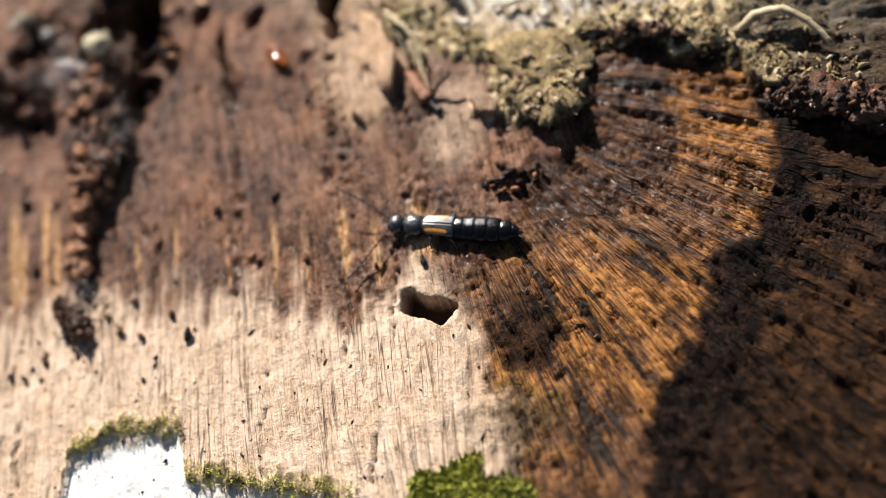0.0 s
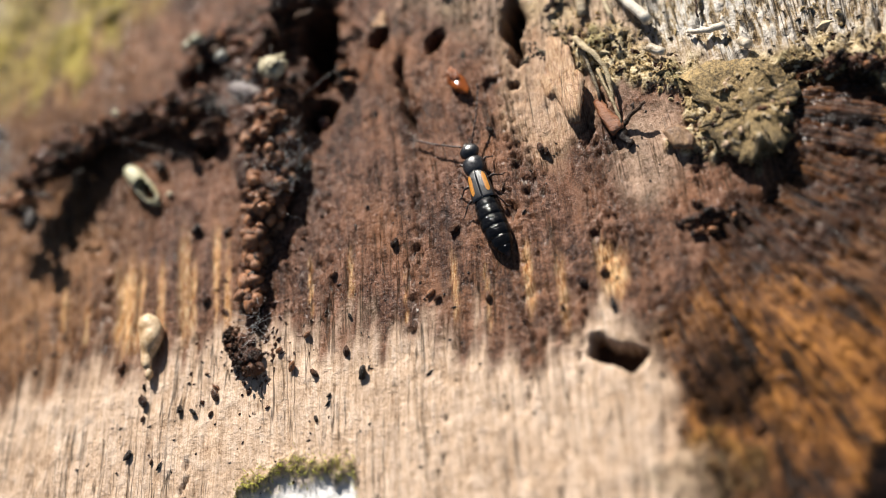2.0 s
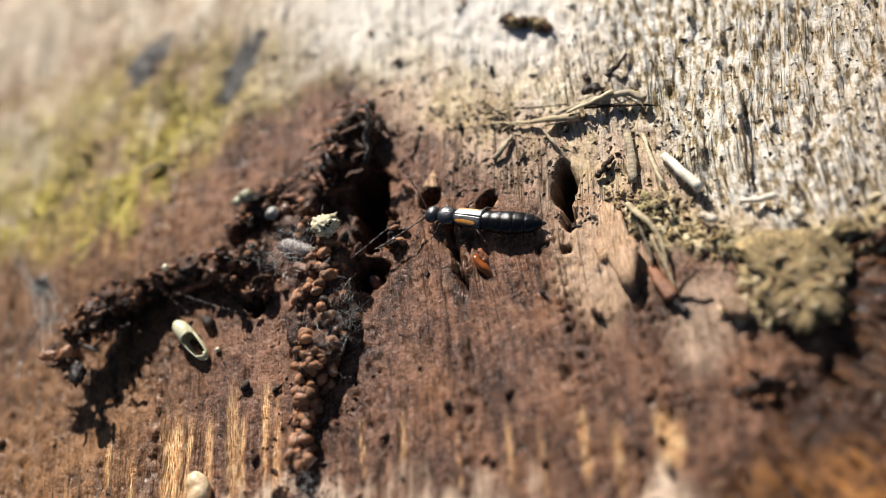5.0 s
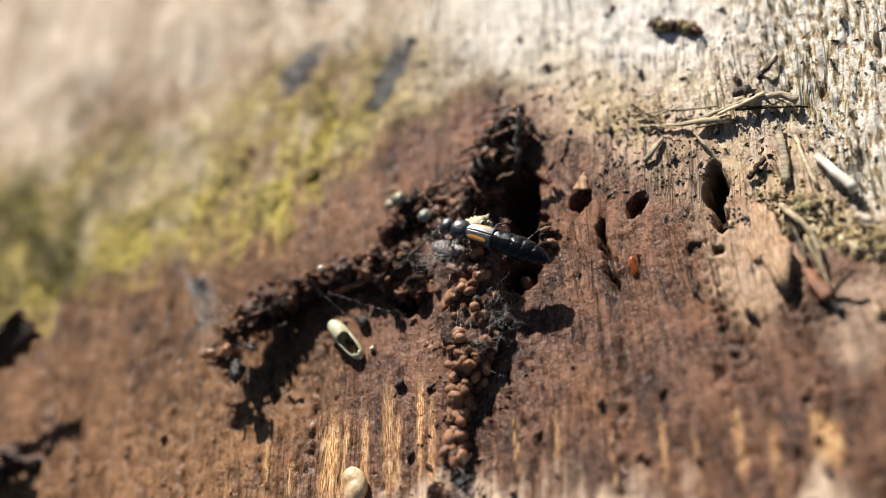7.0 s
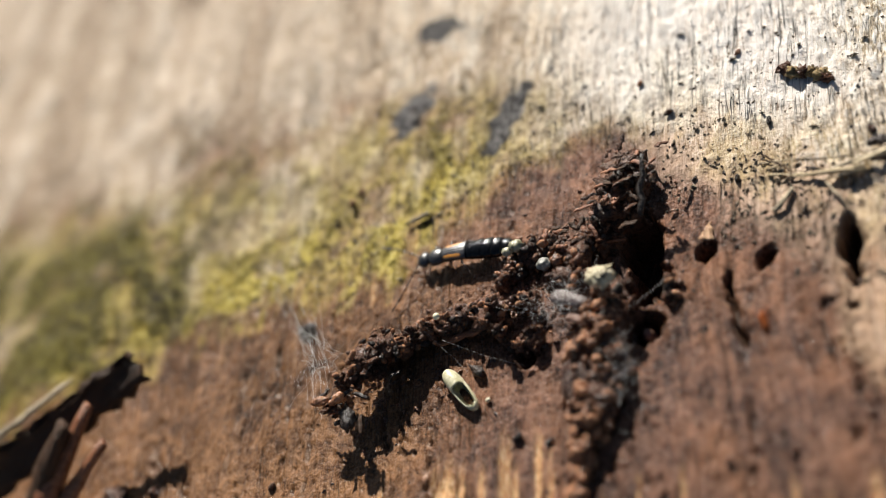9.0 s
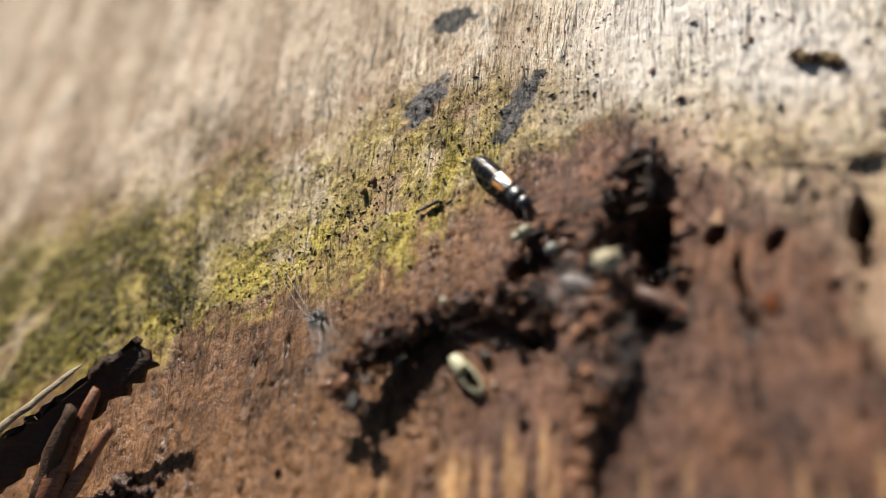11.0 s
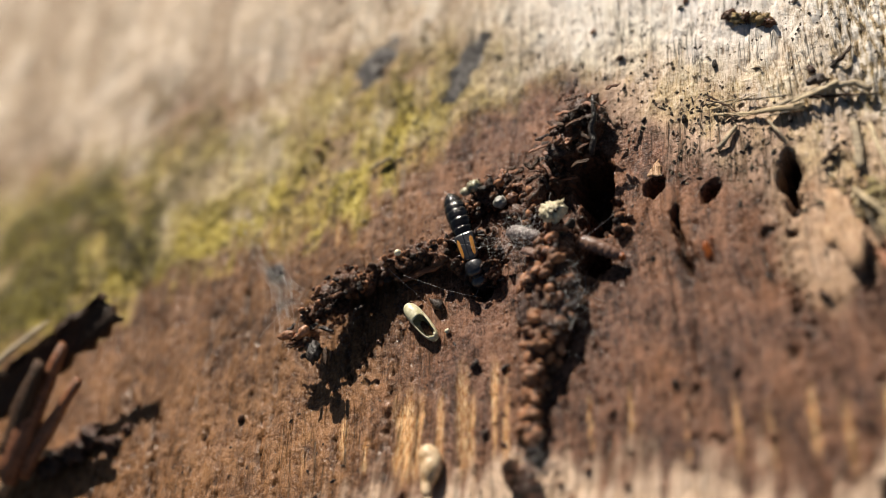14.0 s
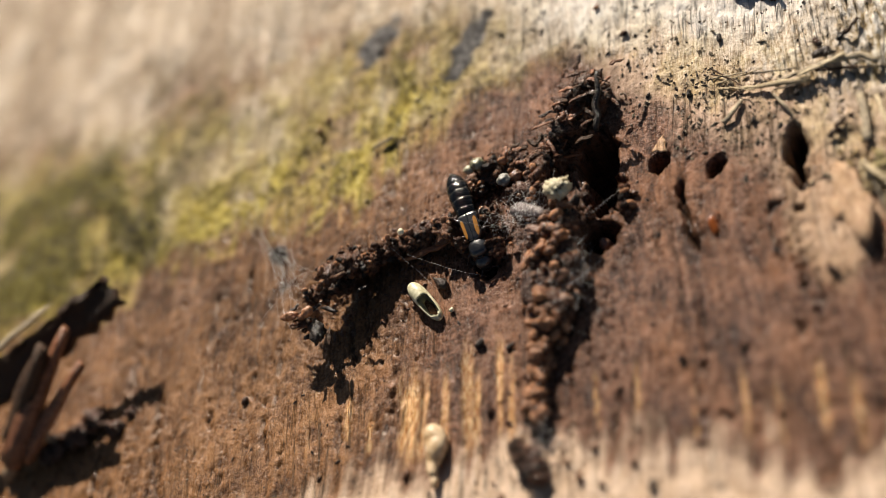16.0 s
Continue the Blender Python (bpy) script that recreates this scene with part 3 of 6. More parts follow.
def relief(x, y, z, across, along):
    """The height of the surface over the smooth trunk, in millimetres, and where its recesses are painted dark."""
    h = (fbm(x / 14, y / 18, 3, 3) - 0.5) * 1.0
    ridges = fbm(across * 2.4, along * 0.10, 13, 4, 0.6) - 0.5
    fibres = fbm(across * 4.5, along * 0.35, 17, 3, 0.6) - 0.5
    crumbs = fbm(x * 1.7, y * 1.4, 19, 4, 0.6) - 0.5
    nubs = fbm((x * 0.8 + y * 0.35) * 3.1, (y * 0.5 - x * 0.6) * 2.6, 27, 3, 0.6) - 0.5
    furrow = np.abs(fbm(across * 2.6, along * 0.24, 23, 4, 0.6) - 0.5)
    grooves = np.abs(fbm(across * 1.9, along * 0.16, 37, 3, 0.6) - 0.5)
    h = h + ridges * (0.30 + 0.14 * z["bleach"] * (1 - 0.7 * smooth(12, 2, x))) + fibres * (0.12 + 0.42 * z["bleach"] * (1 - z["crust"]) + 0.1 * z["algae"])
    h = h + nubs * 0.12 + crumbs * (0.10 + 0.16 * z["scaly"] + 0.10 * z["bleach"] * smooth(4, 16, x) + 0.25 * z["algae"] + 0.36 * z["crust"] + 0.20 * z["black"]) + 0.7 * z["black"] * (fbm(x * 0.55, y * 0.6, 117, 4, 0.6) - 0.5)
    h = h + z["crust"] * 0.25 + z["orange"] * (-0.12 - 0.22 * smooth(0.07, 0.0, furrow) + ridges * 0.1)
    rib = z["bleach"] * (1 - z["crust"]) * smooth(7.5, 15, x + 0.3 * y + (fbm(x / 4, y / 4, 57) - 0.5) * 6)
    bend = (fbm(x * 0.9, y * 0.9, 58, 3) - 0.5) * 1.1
    rills = np.abs(fbm(across * 1.9 + bend, along * 0.10, 39, 3, 0.6) - 0.5)
    rill = rib * smooth(0.075 + 0.05 * smooth(11, 24, x), 0.01, rills) * smooth(0.30, 0.52, fbm(x * 1.6, y * 0.3, 56))
    h = h - 0.22 * rill + rib * (fbm(across * 2.6 + bend * 2, along * 0.2, 59, 3) - 0.5) * 0.3
    z["furrow"] = rill * 0.6
    z["ribbed"] = rib
    z["chalk"] = z["bleach"] * smooth(-14, -5, x) * smooth(16, 6, x) * smooth(6.5, 11, y + (fbm(x / 3, y / 4, 67) - 0.5) * 5)
    h = h - 0.18 * z["bleach"] * smooth(2, 14, x) * smooth(0.06, 0.0, grooves)
    h = h - 0.25 * z["white"] + 0.25 * z["green"] * (0.5 + fbm(x * 4, y * 4, 31, 2)) - 0.45 * smooth(23, 30, x) * z["orange"]
    wet = (1 - z["bleach"]) * (1 - z["tan"]) * (1 - z["algae"]) * (1 - z["orange"]) * (1 - z["crust"])
    rift = np.abs(fbm(across * 0.95, along * 0.045, 103, 4, 0.6) - 0.5)
    rift = wet * smooth(0.022, 0.004, rift) * smooth(0.44, 0.60, fbm(x * 0.7, y * 0.22, 105))
    h = h - 0.30 * rift
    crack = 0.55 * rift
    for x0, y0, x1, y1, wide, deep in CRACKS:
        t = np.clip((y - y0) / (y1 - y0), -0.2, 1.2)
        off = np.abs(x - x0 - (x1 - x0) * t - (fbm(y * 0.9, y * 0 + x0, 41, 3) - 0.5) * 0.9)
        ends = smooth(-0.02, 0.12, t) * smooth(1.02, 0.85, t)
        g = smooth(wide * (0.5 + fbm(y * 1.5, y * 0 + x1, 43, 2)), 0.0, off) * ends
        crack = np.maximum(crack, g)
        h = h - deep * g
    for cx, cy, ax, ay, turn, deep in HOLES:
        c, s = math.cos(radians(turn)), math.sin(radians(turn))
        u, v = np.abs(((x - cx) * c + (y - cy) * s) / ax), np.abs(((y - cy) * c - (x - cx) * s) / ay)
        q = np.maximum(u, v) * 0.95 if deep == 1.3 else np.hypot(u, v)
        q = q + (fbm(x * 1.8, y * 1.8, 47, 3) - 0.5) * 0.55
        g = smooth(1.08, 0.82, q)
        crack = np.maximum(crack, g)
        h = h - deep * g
    return h, crack


def axis_steps(parts):
    out = []
    for a, b, step in parts:
        out.extend(np.linspace(a, b, max(2, int(round((b - a) / step)) + 1))[:-1])
    return np.array(out + [parts[-1][1]])


HALF = math.pi * RADIUS
S = axis_steps([(-HALF, -140, 25), (-140, -90, 4), (-90, -46, 0.5), (-46, 35, 0.15), (35, 60, 1.2), (60, 140, 6), (140, HALF, 25)])
Y = axis_steps([(-620, -60, 30), (-60, -32, 2.0), (-32, 22, 0.15), (22, 60, 0.5), (60, 120, 5), (120, 780, 30)])
GS, GY = np.meshgrid(S, Y)
Z = zones(GS, GY)
fan = np.arctan2(GY + 5.2, GS - 11.4)
rho = np.hypot(GS - 11.4, GY + 5.2)
in_fan = np.maximum(Z["orange"], Z["black"]) > 0.5
sway = (fbm(GS / 9, GY / 16, 55, 2) - 0.5) * 2.2
ACROSS = np.where(in_fan, fan * 14.0, GS + 0.12 * GY + sway)
ALONG = np.where(in_fan, rho, GY)
H, RECESS_DARK = relief(GS, GY, Z, ACROSS, ALONG)
near = smooth(-110, -88, GS) * smooth(70, 50, GS) * smooth(-60, -40, GY) * smooth(90, 60, GY)
H = H * near + (1 - near) * (fbm(GS / 20, GY / 60, 65, 4) - 0.5) * 9


def height(x, y):
    """The log's surface at a place, in millimetres, relief included."""
    i, j = np.clip(np.searchsorted(S, x) - 1, 0, len(S) - 2), np.clip(np.searchsorted(Y, y) - 1, 0, len(Y) - 2)
    u, v = (x - S[i]) / (S[i + 1] - S[i]), (y - Y[j]) / (Y[j + 1] - Y[j])
    h = H[j, i] * (1 - u) * (1 - v) + H[j, i + 1] * u * (1 - v) + H[j + 1, i] * (1 - u) * v + H[j + 1, i + 1] * u * v
    return float(h + RADIUS * math.cos(x / RADIUS) - RADIUS)


def build_log():
    rad = RADIUS + H
    vx, vz = rad * np.sin(GS / RADIUS), rad * np.cos(GS / RADIUS) - RADIUS
    co = np.stack([vx, GY, vz], -1)[:, :-1].reshape(-1, 3) * MM      # the last column closes onto the first
    nx, ny = len(S) - 1, len(Y)
    i, j = np.meshgrid(np.arange(nx), np.arange(ny - 1))
    k = (i + 1) % nx
    quads = np.stack([j * nx + i, j * nx + k, (j + 1) * nx + k, (j + 1) * nx + i], -1).reshape(-1, 4)
    me = bpy.data.meshes.new("log")
    ends = np.array([[0, Y[0] - 6, -RADIUS], [0, Y[-1] + 6, -RADIUS]]) * MM
    a = np.arange(nx)
    b = (a + 1) % nx
    base = (ny - 1) * nx
    tris = [(int(nx * ny), int(q), int(p)) for p, q in zip(a, b)] + [(int(nx * ny + 1), int(base + p), int(base + q)) for p, q in zip(a, b)]
    me.from_pydata(np.concatenate([co, ends]), [], quads.tolist() + tris)
    me.polygons.foreach_set("use_smooth", [True] * len(me.polygons))
    pad = np.zeros((2, 4))

    def colours(name, *keys):
        at = me.attributes.new(name, "FLOAT_COLOR", "POINT")
        cols = [np.broadcast_to(q, GS.shape)[:, :-1].reshape(-1) for q in keys]
        rgba = np.stack(cols + [np.ones_like(cols[0])], -1)
        at.data.foreach_set("color", np.concatenate([rgba, pad]).astype(np.float32).ravel())

    zero = np.zeros_like(GS)
    colours("zone_a", Z["tan"], Z["algae"] * near, Z["bleach"])
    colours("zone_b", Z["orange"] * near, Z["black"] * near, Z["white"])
    colours("zone_c", Z["green"] * near, Z["crust"] * near, Z["streak"])
    colours("zone_d", Z["grey"], RECESS_DARK * near, Z["furrow"])
    colours("zone_e", Z["chalk"], Z["umber"], Z["warm"])
    colours("zone_f", Z["ribbed"], zero, zero)
    at = me.attributes.new("grain", "FLOAT_VECTOR", "POINT")
    vec = np.stack([ACROSS[:, :-1].reshape(-1), ALONG[:, :-1].reshape(-1), np.zeros(nx * ny)], -1)
    at.data.foreach_set("vector", np.concatenate([vec, pad[:, :3]]).astype(np.float32).ravel())
    me.materials.append(WOOD)
    ob = new("log", me)
    return tagged(ob, "weathered barkless fallen log with damp brown, bleached and algae-covered wood", "log", kind="structure")


log = build_log()


def build_ground():
    bm = bmesh.new()
    bmesh.ops.create_grid(bm, x_segments=60, y_segments=60, size=1.0)
    for v in bm.verts:
        r = math.hypot(v.co.x, v.co.y)
        v.co.xy *= 3 + 297 * r**3
        v.co.z = -2 * RADIUS * MM - 0.004 + 0.05 * (noise.noise(v.co * 0.7)) * min(1, r * 2)
        if r < 0.35:
            v.co.z = -2 * RADIUS * MM - 0.006
    me = bpy.data.meshes.new("ground")
    bm.to_mesh(me)
    bm.free()
    me.materials.append(FLOOR)
    return tagged(new("ground", me), "dark brown forest floor of leaf litter and soil", "ground", kind="structure")


ground = build_ground()

# ---- helpers for things; shapes are written in millimetres ----
def part(name, bm, mat, parent=None, label="", smooth_faces=True):
    """Links a bmesh as ONE mesh object, under a thing or a part."""
    for f in bm.faces:
        f.smooth = smooth_faces
    bmesh.ops.scale(bm, vec=(MM, MM, MM), verts=bm.verts)
    me = bpy.data.meshes.new(name)
    bm.to_mesh(me)
    bm.free()
    me.materials.append(mat)
    ob = new(name, me)
    if parent is not None:
        ob.parent = parent
    if label:
        ob["label"] = label
    return ob


def at(x, y, z=0.0, rx=0, ry=0, rz=0):
    return pose(x * MM, y * MM, z * MM, rx, ry, rz)


def holder(name, x=0.0, y=0.0, z=None, rz=0.0):
    ob = new(name)
    ob.empty_display_size = 0.001
    ob.matrix_world = at(x, y, height(x, y) if z is None else z, 0, 0, rz)
    return ob


def tube(bm, points, radii, sides=8, flat=1.0, seed=0, rough=0.0):
    """A round bar along points, closed at both ends, rough by a share of its radius."""
    rng = random.Random(seed)
    pts = [Vector(p) for p in points]
    rings = []
    side = None
    for k, p in enumerate(pts):
        way = (pts[min(k + 1, len(pts) - 1)] - pts[max(k - 1, 0)]).normalized()
        if side is None:
            side = way.cross(Vector((0, 0, 1)))
            side = (side if side.length > 0.1 else Vector((1, 0, 0))).normalized()
        side = (side - way * side.dot(way)).normalized()
        up = side.cross(way)
        r = radii[k] if isinstance(radii, (list, tuple)) else radii
        ring = []
        for s in range(sides):
            a = 2 * math.pi * s / sides
            q = r * (1 + rough * rng.uniform(-1, 1))
            ring.append(bm.verts.new(p + side * math.cos(a) * q + up * math.sin(a) * q * flat))
        rings.append(ring)
    for a, b in zip(rings, rings[1:]):
        for s in range(sides):
            bm.faces.new((a[s], a[(s + 1) % sides], b[(s + 1) % sides], b[s]))
    bm.faces.new(rings[0][::-1])
    bm.faces.new(rings[-1])
    return bm


def wavy(a, b, count, wobble, seed, lift=0.0):
    rng = random.Random(seed)
    a, b = Vector(a), Vector(b)
    out = []
    for k in range(count):
        t = k / (count - 1)
        off = Vector((rng.uniform(-1, 1), rng.uniform(-1, 1), rng.uniform(-0.4, 0.4))) * wobble * math.sin(math.pi * t)
        out.append(a.lerp(b, t) + off + Vector((0, 0, lift * math.sin(math.pi * t))))
    return out


def blob(bm, centre, radii, seed, rough=0.25, detail=2, freq=1.2, turn=0.0):
    """A lump: an uneven ball."""
    made = bmesh.ops.create_icosphere(bm, subdivisions=detail, radius=1.0)["verts"]
    m = Matrix.Rotation(radians(turn), 3, "Z")
    off = Vector((seed * 3.17, seed * 1.31, seed * 0.77))
    for v in made:
        d = v.co.normalized()
        k = 1 + rough * noise.noise(d * freq + off) + rough * 0.6 * noise.noise(d * freq * 2.7 + off) + rough * 0.5 * noise.noise(d * freq * 5.5 + off) + (rough * 0.35 * noise.noise(d * freq * 11 + off) if detail > 2 else 0)
        v.co = Vector(centre) + m @ Vector((d.x * radii[0], d.y * radii[1], d.z * radii[2])) * k
    return made


def plate(bm, outline, thick, rise, seed=0, rough=0.06):
    """A thin flake: outline in x, y; rise(x, y) gives the height of its lower side."""
    rng = random.Random(seed)
    dense = []
    for a, b in zip(outline, outline[1:] + outline[:1]):
        for k in range(5):
            t = k / 5
            dense.append((a[0] + (b[0] - a[0]) * t + rng.uniform(-rough, rough), a[1] + (b[1] - a[1]) * t + rng.uniform(-rough, rough)))
    cx, cy = sum(p[0] for p in dense) / len(dense), sum(p[1] for p in dense) / len(dense)
    layers = []
    for top in (0, 1):
        rings = []
        for s in (1.0, 0.75, 0.5, 0.25):
            rings.append([bm.verts.new((cx + (x - cx) * s, cy + (y - cy) * s, rise(cx + (x - cx) * s, cy + (y - cy) * s) + top * thick * (1 if s < 1 else 0.5) + 0.4 * min(0.3, thick) * noise.noise(Vector(((x - cx) * s * 2.2, (y - cy) * s * 0.9, seed))) + rng.uniform(-0.025, 0.025))) for x, y in dense])
        mid = bm.verts.new((cx, cy, rise(cx, cy) + top * thick))
        n = len(dense)
        for a, b in zip(rings, rings[1:]):
            for k in range(n):
                q = (a[k], a[(k + 1) % n], b[(k + 1) % n], b[k])
                bm.faces.new(q if top else q[::-1])
        for k in range(n):
            q = (rings[-1][k], rings[-1][(k + 1) % n], mid)
            bm.faces.new(q if top else q[::-1])
        layers.append(rings[0])
    n = len(dense)
    for k in range(n):
        bm.faces.new((layers[0][k], layers[0][(k + 1) % n], layers[1][(k + 1) % n], layers[1][k]))
    return bm


def pellet_mesh(name, seed, mat, rough=0.18):
    bm = bmesh.new()
    bmesh.ops.create_uvsphere(bm, u_segments=8, v_segments=5, radius=1.0)
    for v in bm.verts:
        d = v.co.normalized()
        v.co = d * (1 + rough * noise.noise(d * 1.5 + Vector((seed * 5.1, seed, 0))) + 0.10 * noise.noise(d * 4 + Vector((seed, 0, 2))))
        v.co.z *= 0.80
        v.co.y *= 0.70
    for f in bm.faces:
        f.smooth = True
    bmesh.ops.scale(bm, vec=(MM, MM, MM), verts=bm.verts)
    me = bpy.data.meshes.new(name)
    bm.to_mesh(me)
    bm.free()
    me.materials.append(mat)
    return me


PELLETS = [pellet_mesh("pellet", k, FRASS) for k in range(5)]
CRUMBS = [pellet_mesh("crumb", 20 + k, SOOT, 0.5) for k in range(4)]


LUMPS = [pellet_mesh("crumb", 40 + k, (HUMUS, SOOT, HUMUS, BARK)[k % 4], 0.7) for k in range(6)]


def heap(name, label, spine, seed, pellets, size, core_mat, category="frass heap", skirt=0.0, spread=1.0, core_rough=0.35, under=True, mixed=0.2, ragged=0.15):
    """Frass along a spine of (x, y, top, half width): a lumpy core with pellets sticking to it."""
    rng = random.Random(seed)
    ob = holder(name, spine[0][0], spine[0][1])
    back = ob.matrix_world.inverted()
    steps = []
    for (x0, y0, h0, w0), (x1, y1, h1, w1) in zip(spine, spine[1:]):
        count = max(2, int(math.hypot(x1 - x0, y1 - y0) / 0.45))
        for k in range(count):
            t = k / count
            w = w0 + (w1 - w0) * t
            steps.append((x0 + (x1 - x0) * t + rng.uniform(-1, 1) * ragged * w, y0 + (y1 - y0) * t + rng.uniform(-1, 1) * ragged * w, (h0 + (h1 - h0) * t) * (1 + rng.uniform(-1, 1) * ragged * 0.6), w * (1 + rng.uniform(-1, 1) * ragged)))
    for k, (x, y, h, w) in enumerate(steps):
        g = height(x, y)
        low = g - 0.15 if under else g + max(0.0, h - skirt)
        top = g + h * 0.86
        bm = bmesh.new()
        blob(bm, (0, 0, 0), (w * 0.85, w * 0.85, max(0.2, (top - low) / 2)), seed + k * 0.37, core_rough, 3, 1.6)
        core = part("clump", bm, core_mat, ob)
        core.matrix_basis = back @ at(x + rng.uniform(-0.15, 0.15), y + rng.uniform(-0.15, 0.15), (top + low) / 2)
    for k in range(pellets):
        x, y, h, w = rng.choice(steps)
        a, r = rng.uniform(0, 2 * math.pi), math.sqrt(rng.random()) * w * spread
        g = height(x, y)
        dome = math.sqrt(max(0.0, 1 - (r / (w * 1.02)) ** 2)) if r < w else 0.0
        base = g + max(0.0, h - skirt) if not under else g
        z = base + (g + h - base) * (0.25 + 0.75 * dome) + rng.uniform(-0.15, 0.16)
        if r > w and under:
            z = height(x + r * math.cos(a), y + r * math.sin(a)) + 0.12
        s = size * rng.choice((0.6, 0.75, 0.9, 1.0, 1.1, 1.3))
        plain = rng.random() > mixed
        p = new("pellet" if plain else "crumb", rng.choice(PELLETS) if plain else rng.choice(LUMPS))
        p.parent = ob
        m = at(x + r * math.cos(a), y + r * math.sin(a), z, rng.uniform(-40, 40), rng.uniform(-40, 40), rng.uniform(0, 360)) @ Matrix.Diagonal((s * rng.uniform(0.85, 1.35), s, s, 1))
        p.matrix_basis = back @ m
    return tagged(ob, label, category)

# ---- frass heaps round the hollow ----
column = heap("frass_heap", "column of brown rounded frass pellets lying on damp wood", [(-5.0, -3.6, 1.9, 1.2), (-5.3, -5.0, 1.8, 1.6), (-5.3, -7.2, 1.8, 1.65), (-5.2, -9.0, 1.7, 1.45), (-5.4, -10.4, 1.2, 0.7), (-5.6, -12.2, 0.7, 0.42), (-5.5, -15.4, 0.7, 0.5)], 3, 300, 0.34, HUMUS, spread=1.1, mixed=0.08)
arm = heap("frass_crust", "raised ragged arm of brown frass and dark humus arching over wood", [(-20.4, -8.4, 2.1, 0.28), (-19.9, -7.2, 2.4, 0.42), (-19.2, -5.9, 2.45, 0.55), (-17.6, -4.9, 2.2, 0.62), (-15.7, -3.8, 1.8, 0.62), (-13.4, -3.3, 1.6, 0.6), (-11.8, -3.0, 1.5, 0.65), (-9.6, -2.4, 1.35, 0.8)], 5, 300, 0.19, HUMUS, skirt=0.95, under=False, spread=1.35, core_rough=0.85, mixed=0.32, ragged=0.5)
foot = heap("humus_ridge", "dark crumbly humus ridge holding up the frass arm", [(-18.6, -4.9, 1.7, 0.35), (-17.2, -4.2, 1.5, 0.4), (-14.8, -3.0, 1.2, 0.6), (-11.6, -2.2, 1.1, 0.7)], 6, 40, 0.2, HUMUS, spread=1.2)
back = heap("frass_heap", "low heap of brown frass and dark crumbs beside a hollow", [(-11.4, -0.6, 0.9, 0.8), (-10.2, 0.8, 0.9, 0.7), (-8.6, 1.2, 1.0, 0.9), (-7.0, 0.6, 1.2, 1.0), (-7.4, -1.4, 1.3, 0.9), (-5.8, -2.0, 1.6, 0.9)], 7, 150, 0.24, HUMUS, spread=1.25, mixed=0.5, ragged=0.4)
crown = heap("frass_heap", "tall heap of black humus and curled brown shreds", [(-5.7, 1.4, 1.3, 0.7), (-5.4, 2.8, 1.6, 0.75), (-4.9, 4.4, 1.9, 0.75), (-4.4, 5.5, 1.5, 0.85), (-3.6, 4.6, 1.3, 0.55)], 9, 120, 0.19, HUMUS, core_rough=0.8, spread=1.25, mixed=0.93, ragged=0.45)
# added cover: hides the diving beetle's head, standing in for the shadow there
lip = heap("frass_crust", "dark crumbly frass added over the beetle's head in place of shade", [(-11.0, -4.2, 1.35, 0.35), (-10.1, -4.75, 1.5, 0.42), (-9.1, -4.6, 1.4, 0.42), (-8.3, -4.2, 1.3, 0.4)], 8, 46, 0.2, HUMUS, skirt=0.75, under=False, spread=1.3, core_rough=0.8, mixed=0.6, ragged=0.4)
dew = holder("dewdrop", -14.3, -3.7, height(-14.3, -3.7) + 2.35)
bm = bmesh.new()
blob(bm, (0, 0, 0), (0.2, 0.2, 0.2), 1, 0.05, 2)
part("drop", bm, SHELL, dew)
tagged(dew, "tiny whitish drop clinging to the frass arm", "drop")
rim = heap("frass_heap", "brown frass pellets heaped at the edge of a bore hole", [(-1.7, -1.9, 0.5, 0.35), (-1.75, -2.9, 0.5, 0.35), (-3.0, -2.8, 0.9, 0.45), (-4.0, -2.9, 1.1, 0.5)], 11, 40, 0.26, HUMUS, spread=1.3, mixed=0.5, ragged=0.4)


